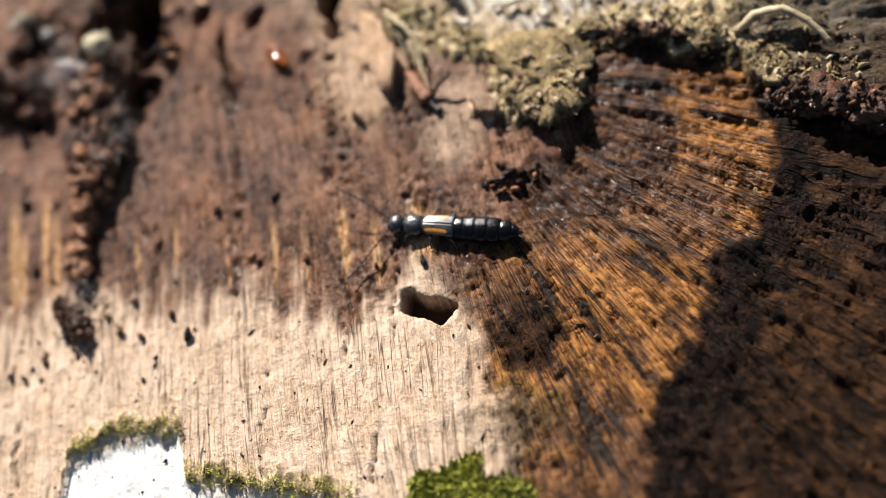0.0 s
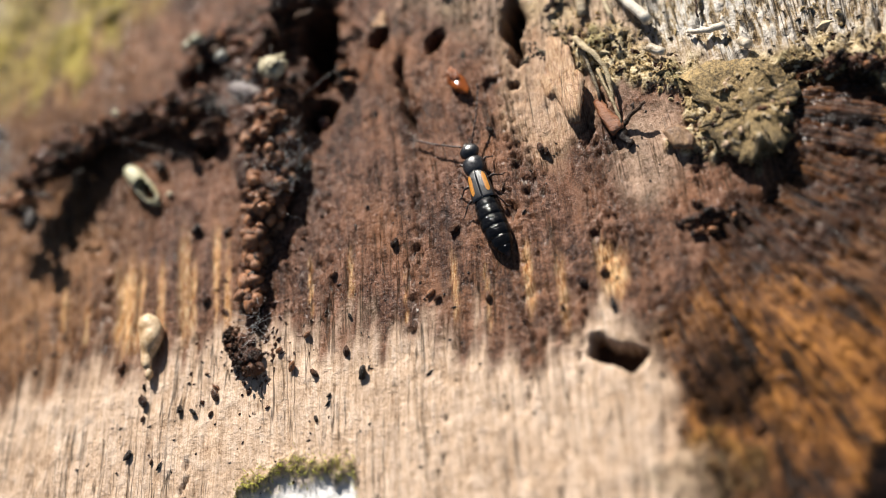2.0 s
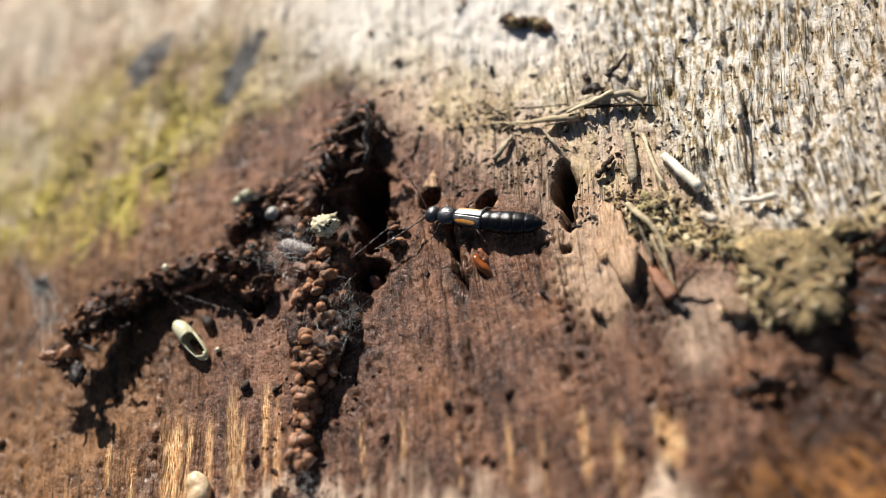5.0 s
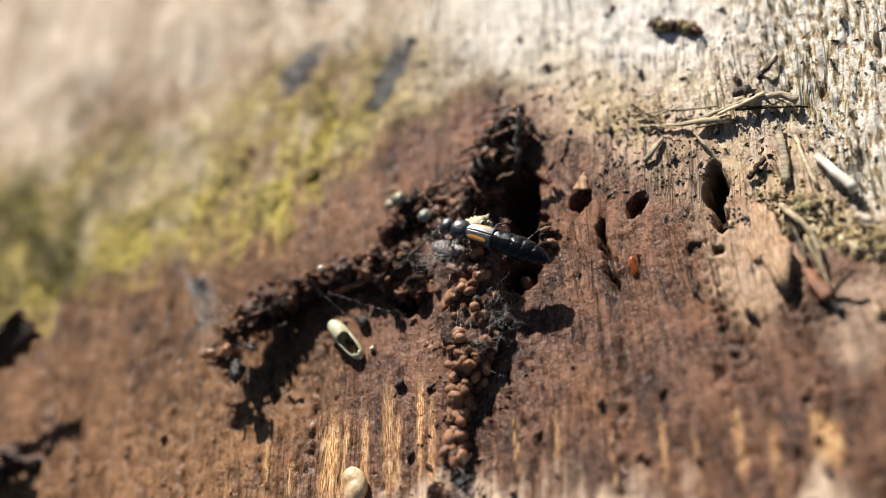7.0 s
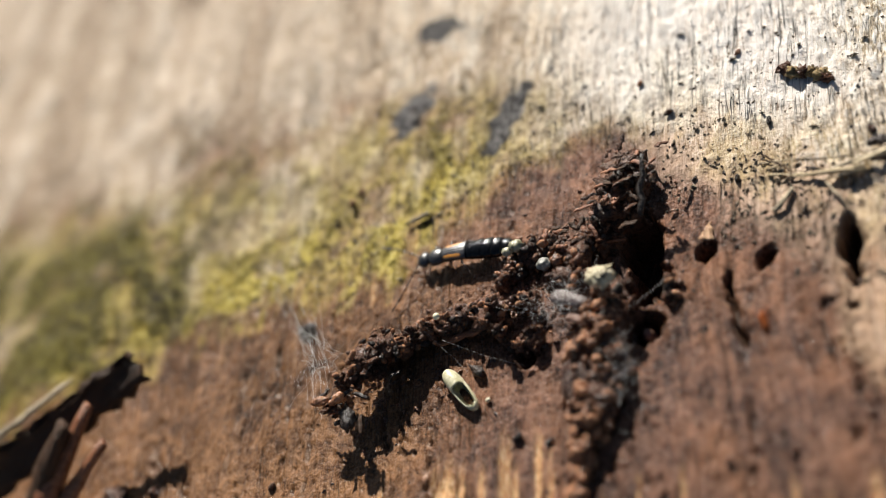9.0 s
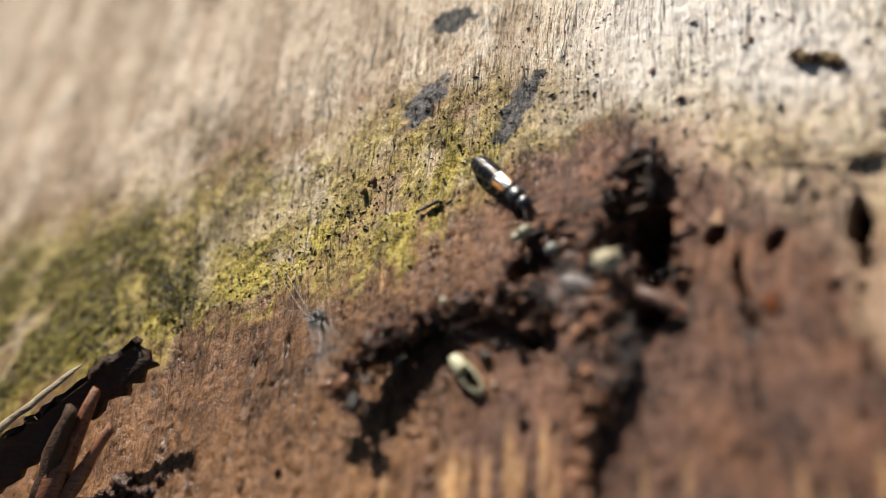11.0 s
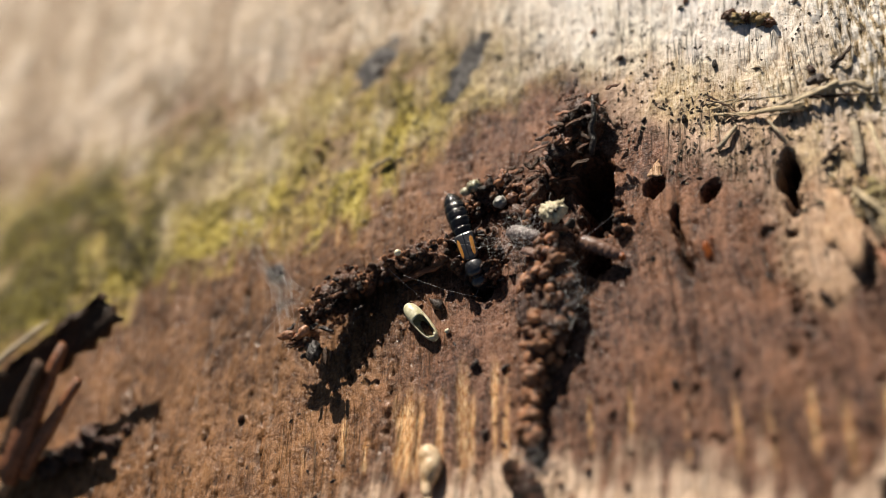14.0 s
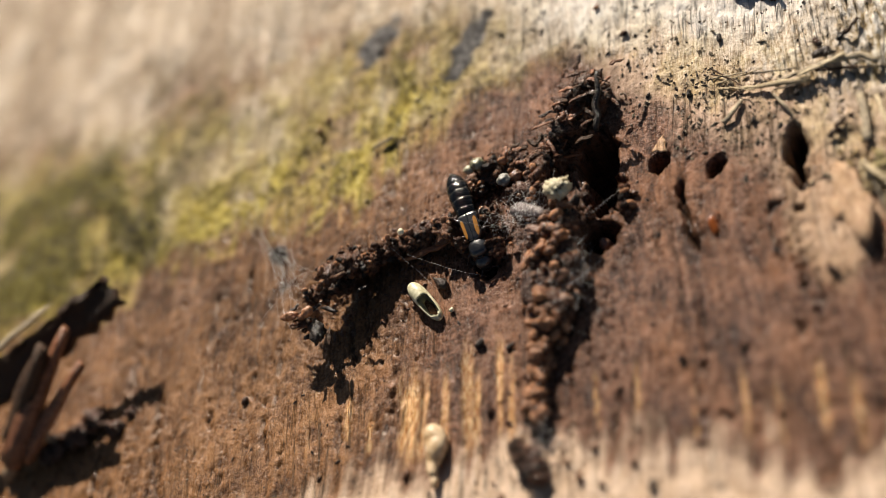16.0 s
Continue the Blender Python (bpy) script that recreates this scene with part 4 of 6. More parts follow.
def shreds():
    """Curled shreds and one dark stick on the crown of the heap."""
    rng = random.Random(12)
    for k in range(80):
        x, y = (-4.6 + rng.gauss(0, 0.9), 4.0 + rng.gauss(0, 1.3)) if k % 3 else (-7.0 + rng.gauss(0, 1.1), 1.2 + rng.gauss(0, 0.7))
        z = max(height(x, y), -0.6) + (rng.uniform(0.8, 2.2) if k % 3 else rng.uniform(0.7, 1.6))
        a = rng.uniform(0, 6.28)
        n = rng.uniform(0.5, 1.3)
        ob = holder("bark_shred", x, y, z)
        bm = bmesh.new()
        tube(bm, wavy((-n / 2 * math.cos(a), -n / 2 * math.sin(a), 0), (n / 2 * math.cos(a), n / 2 * math.sin(a), rng.uniform(-0.5, 0.3)), 6, 0.07, k, 0.08), [0.07, 0.13, 0.12, 0.14, 0.12, 0.06], 6, 0.3, k, 0.6)
        part("shred", bm, rng.choice((BARK, RED_BARK, HUMUS, RED_BARK)), ob)
        tagged(ob, "thin curled brown bark shred on dark humus", "bark shred", "shreds on the heap")
    ob = holder("dark_stick", -3.5, 1.2, 1.0)
    bm = bmesh.new()
    tube(bm, wavy((0.15, 0.6, 0.4), (0.45, 3.6, 1.9), 9, 0.15, 4), [0.16, 0.2, 0.2, 0.19, 0.2, 0.18, 0.17, 0.14, 0.1], 8, 0.7, 4, 0.15)
    part("stem", bm, SOOT, ob)
    bm = bmesh.new()
    tube(bm, wavy((0.4, 3.3, 1.8), (1.2, 2.8, 1.6), 5, 0.06, 5), [0.05, 0.05, 0.04, 0.04, 0.02], 5)
    part("twiglet", bm, BARK, ob)
    tagged(ob, "dark brown stick fragment standing in a frass heap", "stick")
    ob = holder("bark_splinter", -13.4, -3.9, None)
    bm = bmesh.new()
    tube(bm, wavy((-1.8, -0.4, 0.30), (1.7, 0.2, 0.75), 8, 0.12, 8), [0.06, 0.18, 0.24, 0.26, 0.24, 0.22, 0.18, 0.06], 8, 0.5, 8, 0.12)
    part("splinter", bm, RED_BARK, ob)
    tagged(ob, "orange-brown wood splinter stuck beneath the frass arm", "splinter")
    for k in range(16):
        t = rng.random()
        x, y, z = -20.6 + 3.0 * t + rng.gauss(0, 0.4), -8.6 + 2.6 * t + rng.gauss(0, 0.4), 0.9 + 0.7 * t + rng.gauss(0, 0.5)
        a, n = rng.uniform(0, 6.28), rng.uniform(0.5, 1.2)
        ob = holder("bark_shred", x, y, z)
        bm = bmesh.new()
        tube(bm, wavy((0, 0, 0), (n * math.cos(a), n * math.sin(a), rng.uniform(-0.7, 0.2)), 6, 0.14, 200 + k, 0.1), [0.05, 0.12, 0.15, 0.13, 0.1, 0.05], 6, 0.5, k, 0.35)
        part("shred", bm, rng.choice((BARK, SOOT, HUMUS, RED_BARK)), ob)
        tagged(ob, "small dark shred hanging from the frass arm", "bark shred", "shreds on the frass arm")


shreds()


heap("rotten_crust", "dark brown granular crust of rotten wood on pale wood", [(-6.5, -16.5, 0.5, 0.45), (-5.6, -17.7, 0.8, 0.75), (-4.7, -18.9, 0.5, 0.5)], 15, 70, 0.13, HUMUS, "wood crust", spread=1.1, core_rough=0.5, mixed=0.9)


# ---- pale cases and beads ----
def lathe(bm, rows, sides=20, gap=None):
    """A turned shell along x from rows of (x, radius); gap(x, angle) leaves faces out."""
    rings = []
    for x, r in rows:
        rings.append([bm.verts.new((x, r * math.cos(2 * math.pi * s / sides), r * math.sin(2 * math.pi * s / sides))) for s in range(sides)])
    for k, (a, b) in enumerate(zip(rings, rings[1:])):
        for s in range(sides):
            t = (s + 1) % sides
            if gap and gap((rows[k][0] + rows[k + 1][0]) / 2, 2 * math.pi * (s + 0.5) / sides):
                continue
            bm.faces.new((a[s], b[s], b[t], a[t]))
    return bm


def egg_case():
    ob = holder("egg_case", -13.0, -7.3)
    ob.matrix_world = at(-13.05, -7.35, height(-13.05, -7.35) + 0.5, 0, 6, -47)
    n = 30
    rows = []
    for k in range(n + 1):
        u = k / n
        x = -1.55 + 3.1 * u
        r = 0.48 * (1 - abs(2 * u - 1) ** 3.2) ** 0.5 if 0 < u < 1 else 0.02
        rows.append((x, max(r * (1 - 0.18 * u), 0.03)))
    bm = lathe(bmesh.new(), rows, 26, lambda x, a: -0.25 < x < 1.32 and abs(a - 1.65) < 1.0 * (1 - ((x - 0.53) / 0.80) ** 10))
    shell = part("shell", bm, SHELL, ob)
    mod = shell.modifiers.new("thickness", "SOLIDIFY")
    mod.thickness, mod.offset = 0.035 * MM, -1
    bm = bmesh.new()
    blob(bm, (0.4, 0, -0.22), (0.7, 0.24, 0.12), 2, 0.3, 1)
    part("lining", bm, HUMUS, ob, "dark remains inside")
    tagged(ob, "pale greenish-white empty egg case, split open along its side", "egg case")
    tagged(holder("white_crumb", -11.4, -8.0), "tiny white crumb on dark damp wood", "crumb")
    c = bpy.data.objects["white_crumb"]
    bm = bmesh.new()
    blob(bm, (0, 0, 0.15), (0.17, 0.14, 0.15), 5, 0.3, 1)
    part("grain", bm, SHELL, c)
    bm = bmesh.new()
    ob = holder("dark_scrap", -12.3, -6.2)
    blob(bm, (0, 0, 0.3), (0.55, 0.28, 0.25), 8, 0.6, 2, 1.6, -35)
    part("scrap", bm, SOOT, ob)
    tagged(ob, "black crumbly scrap lying beside a pale egg case", "scrap")


egg_case()


def pale_ball():
    ob = holder("cracked_shell", -4.85, -2.4)
    ob.matrix_world = at(-4.85, -2.42, 2.35, 0, 0, 20)
    bm = bmesh.new()
    for v in blob(bm, (0, 0, 0), (0.66, 0.60, 0.46), 4, 0.42, 4, 2.2):
        d = v.co.normalized()
        gash = abs(d.z - 0.52 - 0.16 * math.sin(d.x * 7)) < 0.09 and d.y < 0.2 and -0.25 < d.x < 0.75
        plates = noise.noise(d * 3.1 + Vector((1, 2, 3)))
        v.co *= (0.72 if gash else 1.0) * (0.93 if plates > 0.12 else 1.0)
    part("shell", bm, CREAM, ob)
    bm = bmesh.new()
    tube(bm, wavy((-0.20, -0.36, 0.26), (0.44, -0.22, 0.30), 8, 0.10, 3), [0.03, 0.10, 0.13, 0.07, 0.14, 0.12, 0.08, 0.03], 7)
    part("crack", bm, SOOT, ob, "dark crack in the shell")
    tagged(ob, "cream-coloured cracked round shell resting on brown frass", "shell")
    for x, y, up, r, mat, word in ((-10.7, 1.1, 1.0, 0.38, BEAD, "pale translucent lumpy shell on brown frass"), (-11.3, 0.9, 0.85, 0.26, BEAD, "small greenish-white bead on brown frass"), (-8.8, -0.4, 1.1, 0.36, STONE, "grey rounded bead among brown frass pellets"), (-8.1, -0.2, 1.15, 0.36, FRASS, "reddish-brown rounded bead among frass pellets")):
        b = holder("bead", x, y, height(x, y) + up)
        bm = bmesh.new()
        blob(bm, (0, 0, 0), (r * 1.15, r, r * 0.85), x, 0.3, 3, 2.2)
        part("bead_body", bm, mat, b)
        tagged(b, word, "bead")


pale_ball()


def ribbed(name, start, end, r, mat, label, rings, seed, category, flat=0.6):
    """A shed skin: a tapering tube pinched between its rings, with its place at its start."""
    ob = holder(name, *start)
    a, b = Vector(start), Vector(end)
    n = rings * 4
    pts, radii = [], []
    for k in range(n + 1):
        u = k / n
        pts.append((b - a) * u + Vector((0, 0, 0.12 * math.sin(math.pi * u))))
        radii.append(r * max(0.2, (1 - abs(2 * u - 1) ** 5) ** 0.5) * (1 - 0.25 * u) * (1 + 0.07 * math.cos(k * math.pi / 2)))
    part("skin", tube(bmesh.new(), pts, radii, 14, flat, seed, 0.10), mat, ob)
    return tagged(ob, label, category)


ribbed("larval_skin", (-7.9, -2.75, 1.55), (-5.7, -3.55, 1.75), 0.42, SKIN_GREY, "grey translucent ribbed larval skin lying on frass", 9, 1, "larval skin")
pupal = ribbed("pupa", (-3.75, -3.6, 1.05), (-1.3, -4.75, 0.6), 0.46, SKIN_PINK, "pinkish-brown translucent pupa at the mouth of a bore hole", 7, 2, "pupa", 0.8)
bm = bmesh.new()
blob(bm, (2.45, -1.15, -0.42), (0.2, 0.26, 0.2), 4, 0.3, 2)
part("cap", bm, AMBER, pupal, "amber end cap")
ribbed("larval_skin", (-6.9, -4.0, 1.35), (-5.7, -4.7, 1.65), 0.28, SKIN, "grey shrivelled larval skin tangled with silk", 8, 3, "larval skin")


def pale_seed():
    ob = holder("pale_seed", -10.9, -16.5)
    ob.matrix_world = at(-10.95, -16.6, height(-10.95, -16.6) + 0.35, 0, 0, 98)
    bm = bmesh.new()
    n = 16
    tube(bm, [(-1.5 + 3.0 * k / n, 0.12 * math.sin(k * 0.5), 0.05 * math.sin(k)) for k in range(n + 1)], [0.16, 0.24, 0.28, 0.3, 0.34, 0.4, 0.46, 0.52, 0.56, 0.60, 0.62, 0.63, 0.62, 0.6, 0.54, 0.42, 0.2], 14, 0.85, 3, 0.04)
    part("husk", bm, SEED, ob)
    bm = bmesh.new()
    blob(bm, (-1.7, 0, -0.05), (0.35, 0.2, 0.2), 3, 0.3, 2)
    part("stalk", bm, SEED, ob)
    tagged(ob, "cream and tan club-shaped seed husk on damp wood", "seed husk")


pale_seed()


def amber_flake():
    ob = new("resin_flake")
    ob.empty_display_size = 0.001
    bm = bmesh.new()
    blob(bm, (0.0, 0.0, 0.30), (0.40, 0.80, 0.24), 2, 0.25, 3, 1.3, 10)
    part("drop", bm, AMBER, ob)
    # thin edge whose rosy colour stands in for a glint on the resin
    bm = bmesh.new()
    plate(bm, [(-0.30, 0.70), (0.0, 0.95), (0.26, 0.55), (0.16, 0.05), (-0.14, 0.2)], 0.06, lambda x, y: 0.50 + 0.12 * y + 0.15 * x * x, 3)
    part("wing", bm, ROSY_GLINT, ob, "edge of the flake with a rosy glint in its colour")
    return tagged(ob, "translucent orange-brown resin flake lying on damp wood", "resin flake")


resin = amber_flake()

# ---- twigs, straws and flakes on the bleached wood ----
def stick(name, label, points, radii, mat, category="twig", sides=7, flat=0.8, seed=0, group="", rough=0.12, wander=0.04):
    """One stick laid on the log: points are (x, y, height over the wood)."""
    x0, y0, _ = points[0]
    ob = holder(name, x0, y0)
    g0 = height(x0, y0)

    def level(x, y):
        return sum(height(x + 0.7 * a, y + 0.7 * b) for a in (-1, 0, 1) for b in (-1, 0, 1)) / 9

    pts = [Vector((x - x0, y - y0, level(x, y) - g0 + up)) for x, y, up in points]
    fine = []
    for a, b in zip(pts, pts[1:]):
        fine += [a.lerp(b, t / 4) for t in range(4)]
    fine.append(pts[-1])
    rr = [radii[0] + (radii[1] - radii[0]) * k / (len(fine) - 1) for k in range(len(fine))]
    rng = random.Random(seed)
    fine = [p + Vector((rng.uniform(-1, 1), rng.uniform(-1, 1), rng.uniform(-0.3, 0.5))) * wander for p in fine]
    part("stem", tube(bmesh.new(), fine, rr, sides, flat, seed, rough), mat, ob)
    return tagged(ob, label, category, group)


stick("twig", "dark grey weathered split twig with a ragged end", [(6.22, 3.86, 0.3), (7.83, 4.39, 0.4), (9.22, 4.69, 0.5), (10.8, 4.96, 0.5), (11.61, 4.46, 0.4)], (0.11, 0.2), TWIG, "twig", seed=1, rough=0.35, wander=0.03)
stick("twig", "pale straw-coloured strip of a split twig", [(3.07, 4.3, 0.2), (4.38, 4.05, 0.25), (5.81, 3.89, 0.3)], (0.07, 0.13), STRAW, "twig", seed=2, rough=0.3, wander=0.02, flat=0.5)
stick("twig", "pale rounded end of a split twig", [(5.34, 3.89, 0.3), (6.77, 3.81, 0.4), (8.21, 3.77, 0.4)], (0.12, 0.24), STRAW, "twig", seed=3, rough=0.2, wander=0.02, flat=0.6)
stick("twig", "tan upper strip of a split twig", [(7.59, 3.99, 0.6), (8.82, 4.39, 0.7), (10.01, 5.02, 0.7)], (0.1, 0.13), STRAW, "twig", seed=4, rough=0.3, wander=0.02, flat=0.5)
stick("twig", "dark pointed strip of a split twig", [(8.43, 4.33, 0.35), (10.24, 4.31, 0.35), (12.16, 4.19, 0.2)], (0.13, 0.05), BARK, "twig", seed=5, rough=0.3, wander=0.02)
stick("twig_fibre", "thin grey fibre beside a split twig", [(2.74, 5.02, 0.3), (3.78, 4.9, 0.42), (4.76, 4.9, 0.4)], (0.06, 0.035), TWIG, "twig", wander=0.03, rough=0.3, seed=30, group='fibres of the split twig', sides=5)
stick("twig_fibre", "thin grey fibre beside a split twig", [(3.02, 4.58, 0.3), (4.36, 4.76, 0.42), (5.64, 5.06, 0.4)], (0.06, 0.035), STRAW, "twig", wander=0.03, rough=0.3, seed=31, group='fibres of the split twig', sides=5)
stick("twig_fibre", "thin grey fibre beside a split twig", [(2.8, 5.62, 0.3), (3.67, 4.81, 0.42), (4.48, 4.11, 0.4)], (0.06, 0.035), BARK, "twig", wander=0.03, rough=0.3, seed=32, group='fibres of the split twig', sides=5)
stick("twig_fibre", "thin grey fibre beside a split twig", [(4.92, 4.87, 0.3), (6.25, 4.69, 0.42), (7.52, 4.63, 0.4)], (0.06, 0.035), TWIG, "twig", wander=0.03, rough=0.3, seed=33, group='fibres of the split twig', sides=5)
stick("twig_fibre", "thin grey fibre beside a split twig", [(3.75, 4.16, 0.3), (4.52, 3.83, 0.42), (5.23, 3.62, 0.4)], (0.06, 0.035), STRAW, "twig", wander=0.03, rough=0.3, seed=34, group='fibres of the split twig', sides=5)
stick("twig_fibre", "thin grey fibre beside a split twig", [(9.31, 5.13, 0.3), (10.32, 5.1, 0.42), (11.29, 5.18, 0.4)], (0.06, 0.035), BARK, "twig", wander=0.03, rough=0.3, seed=35, group='fibres of the split twig', sides=5)
stick("twig_fibre", "thin grey fibre beside a split twig", [(9.76, 5.35, 0.3), (10.68, 4.69, 0.42), (11.56, 4.14, 0.4)], (0.06, 0.035), TWIG, "twig", wander=0.03, rough=0.3, seed=36, group='fibres of the split twig', sides=5)
stick("twig_fibre", "thin grey fibre beside a split twig", [(10.22, 4.38, 0.3), (10.7, 4.52, 0.42), (11.14, 4.76, 0.4)], (0.06, 0.035), STRAW, "twig", wander=0.03, rough=0.3, seed=37, group='fibres of the split twig', sides=5)
stick("twig_fibre", "thin grey fibre beside a split twig", [(2.72, 5.33, 0.3), (3.43, 4.89, 0.42), (4.08, 4.56, 0.4)], (0.06, 0.035), BARK, "twig", wander=0.03, rough=0.3, seed=38, group='fibres of the split twig', sides=5)
stick("twig_fibre", "thin grey fibre beside a split twig", [(6.29, 3.52, 0.3), (6.94, 3.48, 0.42), (7.55, 3.54, 0.4)], (0.06, 0.035), TWIG, "twig", wander=0.03, rough=0.3, seed=39, group='fibres of the split twig', sides=5)
stick("twig_knot", "black ragged knot on a grey twig", [(8.39, 5.43, 0.3), (8.93, 5.53, 0.5), (9.25, 5.29, 0.3)], (0.24, 0.34), SOOT, "twig", seed=6, rough=0.45)
stick("twig", "small dark forked twig on bleached wood", [(9.77, 6.61, 0.25), (10.28, 6.94, 0.4), (10.68, 7.65, 0.3)], (0.15, 0.09), BARK, "twig", seed=7, rough=0.35)
stick("twig", "short prong of a dark forked twig", [(9.76, 6.69, 0.25), (9.57, 6.3, 0.3)], (0.2, 0.14), SOOT, "twig", seed=8, rough=0.35)
stick("twig", "olive-tan twig scrap on brown wood", [(3.46, 1.92, 0.2), (3.97, 2.43, 0.3), (4.46, 3.28, 0.2)], (0.2, 0.13), TWIG, "twig", seed=9, rough=0.35)
stick("twig", "thin grey-brown twig pointing at a bore hole", [(6.21, 3.3, 0.2), (6.89, 2.24, 0.3), (7.56, 1.2, 0.2)], (0.07, 0.1), TWIG, "twig", seed=10, rough=0.25)
stick("splinter", "small black splinter on bleached wood", [(9.14, -0.09, 0.2), (9.56, 0.42, 0.3), (10.01, 1.1, 0.25)], (0.17, 0.13), BARK, "splinter", seed=11, rough=0.35)
stick("straw", "flat bleached strip of straw lying along the grain", [(10.69, 2.69, 0.2), (10.96, 1.15, 0.3), (11.06, -0.62, 0.2)], (0.2, 0.26), TWIG, "twig", seed=12, flat=0.3, rough=0.2)
stick("straw", "thin yellowish straw on bleached wood", [(11.51, 2.36, 0.2), (12.05, 0.54, 0.3), (12.59, -1.09, 0.2)], (0.1, 0.13), STRAW, "twig", seed=13, rough=0.2)
stick("straw", "bleached hollow straw piece with a cut end", [(12.62, 0.78, 0.3), (13.5, -0.37, 0.5), (14.5, -1.58, 0.6)], (0.22, 0.29), PALE, "twig", seed=14, rough=0.06)
stick("straw", "slender bleached straw lying along the grain", [(16.23, 5.01, 0.3), (16.38, 3.96, 0.4), (16.56, 2.68, 0.35)], (0.13, 0.17), PALE, "twig", seed=15)
stick("stem_fibre", "thin dark curved stem fibre on bleached wood", [(16.51, 3.23, 0.3), (16.69, 1.33, 0.45), (16.78, -0.57, 0.4), (16.84, -1.59, 0.3)], (0.09, 0.06), BARK, "twig", seed=16, sides=5)
stick("straw", "short whitish chip lying in bark crumbs", [(14.47, -3.05, 0.3), (15.23, -3.52, 0.4)], (0.24, 0.2), PALE, "twig", seed=17)
stick("stalk", "yellowish dry stalk leaning on a wood flake", [(10.85, -2.16, 0.5), (11.81, -3.37, 0.75), (12.51, -4.33, 0.7), (12.84, -6.11, 0.5)], (0.18, 0.10), STRAW, "stalk", seed=18, rough=0.35, flat=0.5)
stick("stalk", "thin yellowish stalk fibre beside a wood flake", [(12.03, -4.16, 0.5), (12.75, -5.84, 0.6), (13.23, -7.28, 0.4)], (0.1, 0.07), STRAW, "stalk", seed=19, sides=5)
stick("stalk", "thin grey-brown stalk fibre beside a wood flake", [(11.09, -2.67, 0.3), (11.78, -4.33, 0.4), (12.14, -5.8, 0.3)], (0.12, 0.07), TWIG, "stalk", seed=20, sides=5)
stick("splinter", "reddish-brown flat wood splinter with a forked end", [(11.96, -5.66, 0.2), (12.43, -6.65, 0.4), (13.06, -7.55, 0.35)], (0.24, 0.4), RED_BARK, "splinter", seed=21, flat=0.35, rough=0.2)
stick("splinter", "dark little prong beside a reddish splinter", [(13.21, -7.23, 0.3), (13.81, -6.83, 0.6), (14.39, -6.43, 0.8)], (0.13, 0.09), BARK, "splinter", seed=22)
stick("splinter", "dark crumb-covered end of a reddish splinter", [(12.92, -7.39, 0.2), (13.29, -7.8, 0.2), (13.6, -8.29, 0.15)], (0.26, 0.2), SOOT, "splinter", seed=23, rough=0.5)
stick("straw", "broken pale straw scrap beside crumbly bark", [(16.4, -2.4, 0.3), (17.2, -2.55, 0.4), (18.2, -2.4, 0.5)], (0.12, 0.2), PALE, seed=8)
stick("straw", "short whitish straw stub standing on wood", [(18.8, -3.2, 0.3), (19.3, -3.7, 0.5)], (0.22, 0.25), PALE, seed=9, rough=0.06)
stick("root_fibre", "pale tan curved root fibre arching over dark wood", [(28.3, -5.7, 0.2), (29.3, -5.0, 0.6), (30.7, -5.0, 0.9), (31.8, -5.7, 0.8), (32.8, -7.0, 0.3)], (0.22, 0.16), STRAW, "root fibre", seed=21)
stick("moss_stub", "short olive twig lying on algae-covered wood", [(-18.9, 4.6, 0.2), (-17.4, 5.0, 0.3)], (0.10, 0.16), TWIG, seed=27)


def clod():
    ob = holder("frass_clod", 4.9, 10.9)
    for k, (x, y, r) in enumerate(((-1.5, 0.6, 0.6), (-0.9, 0.2, 0.62), (-0.2, 0.1, 0.55), (0.5, 0.0, 0.6), (1.1, -0.4, 0.62), (1.6, -0.8, 0.5))):
        bm = bmesh.new()
        blob(bm, (x * 0.75, y * 0.8, 0.26), (r * 0.68, r * 0.5, 0.30), 3 + k * 0.7, 0.8, 3, 2.6)
        part("clod_lump", bm, (HUMUS, LICHEN, HUMUS, LICHEN, LICHEN, HUMUS)[k], ob)
    tagged(ob, "dark olive-brown curved clod of frass on bleached wood", "clod")


clod()


def as_wood(ob, cx, cy, bare):
    """Gives a loose sheet of the log the zones and the grain of the wood that it came from; bare lightens it."""
    me = ob.data
    co = np.array([v.co[:] for v in me.vertices]) / MM
    x, y = co[:, 0] + cx, co[:, 1] + cy
    z = zones(x, y)
    zero = np.zeros_like(x)
    for name, keys in (("zone_a", (np.maximum(z["tan"] * 0.5, bare), zero, z["bleach"] * 0.2)), ("zone_b", (zero, zero, zero)), ("zone_c", (zero, zero, zero + 0.5)), ("zone_d", (zero, zero, zero)), ("zone_e", (zero, zero, zero)), ("zone_f", (zero, zero, zero))):
        a = me.attributes.new(name, "FLOAT_COLOR", "POINT")
        a.data.foreach_set("color", np.stack([*keys, zero + 1], -1).astype(np.float32).ravel())
    a = me.attributes.new("grain", "FLOAT_VECTOR", "POINT")
    a.data.foreach_set("vector", np.stack([x + 0.12 * y, y, zero], -1).astype(np.float32).ravel())


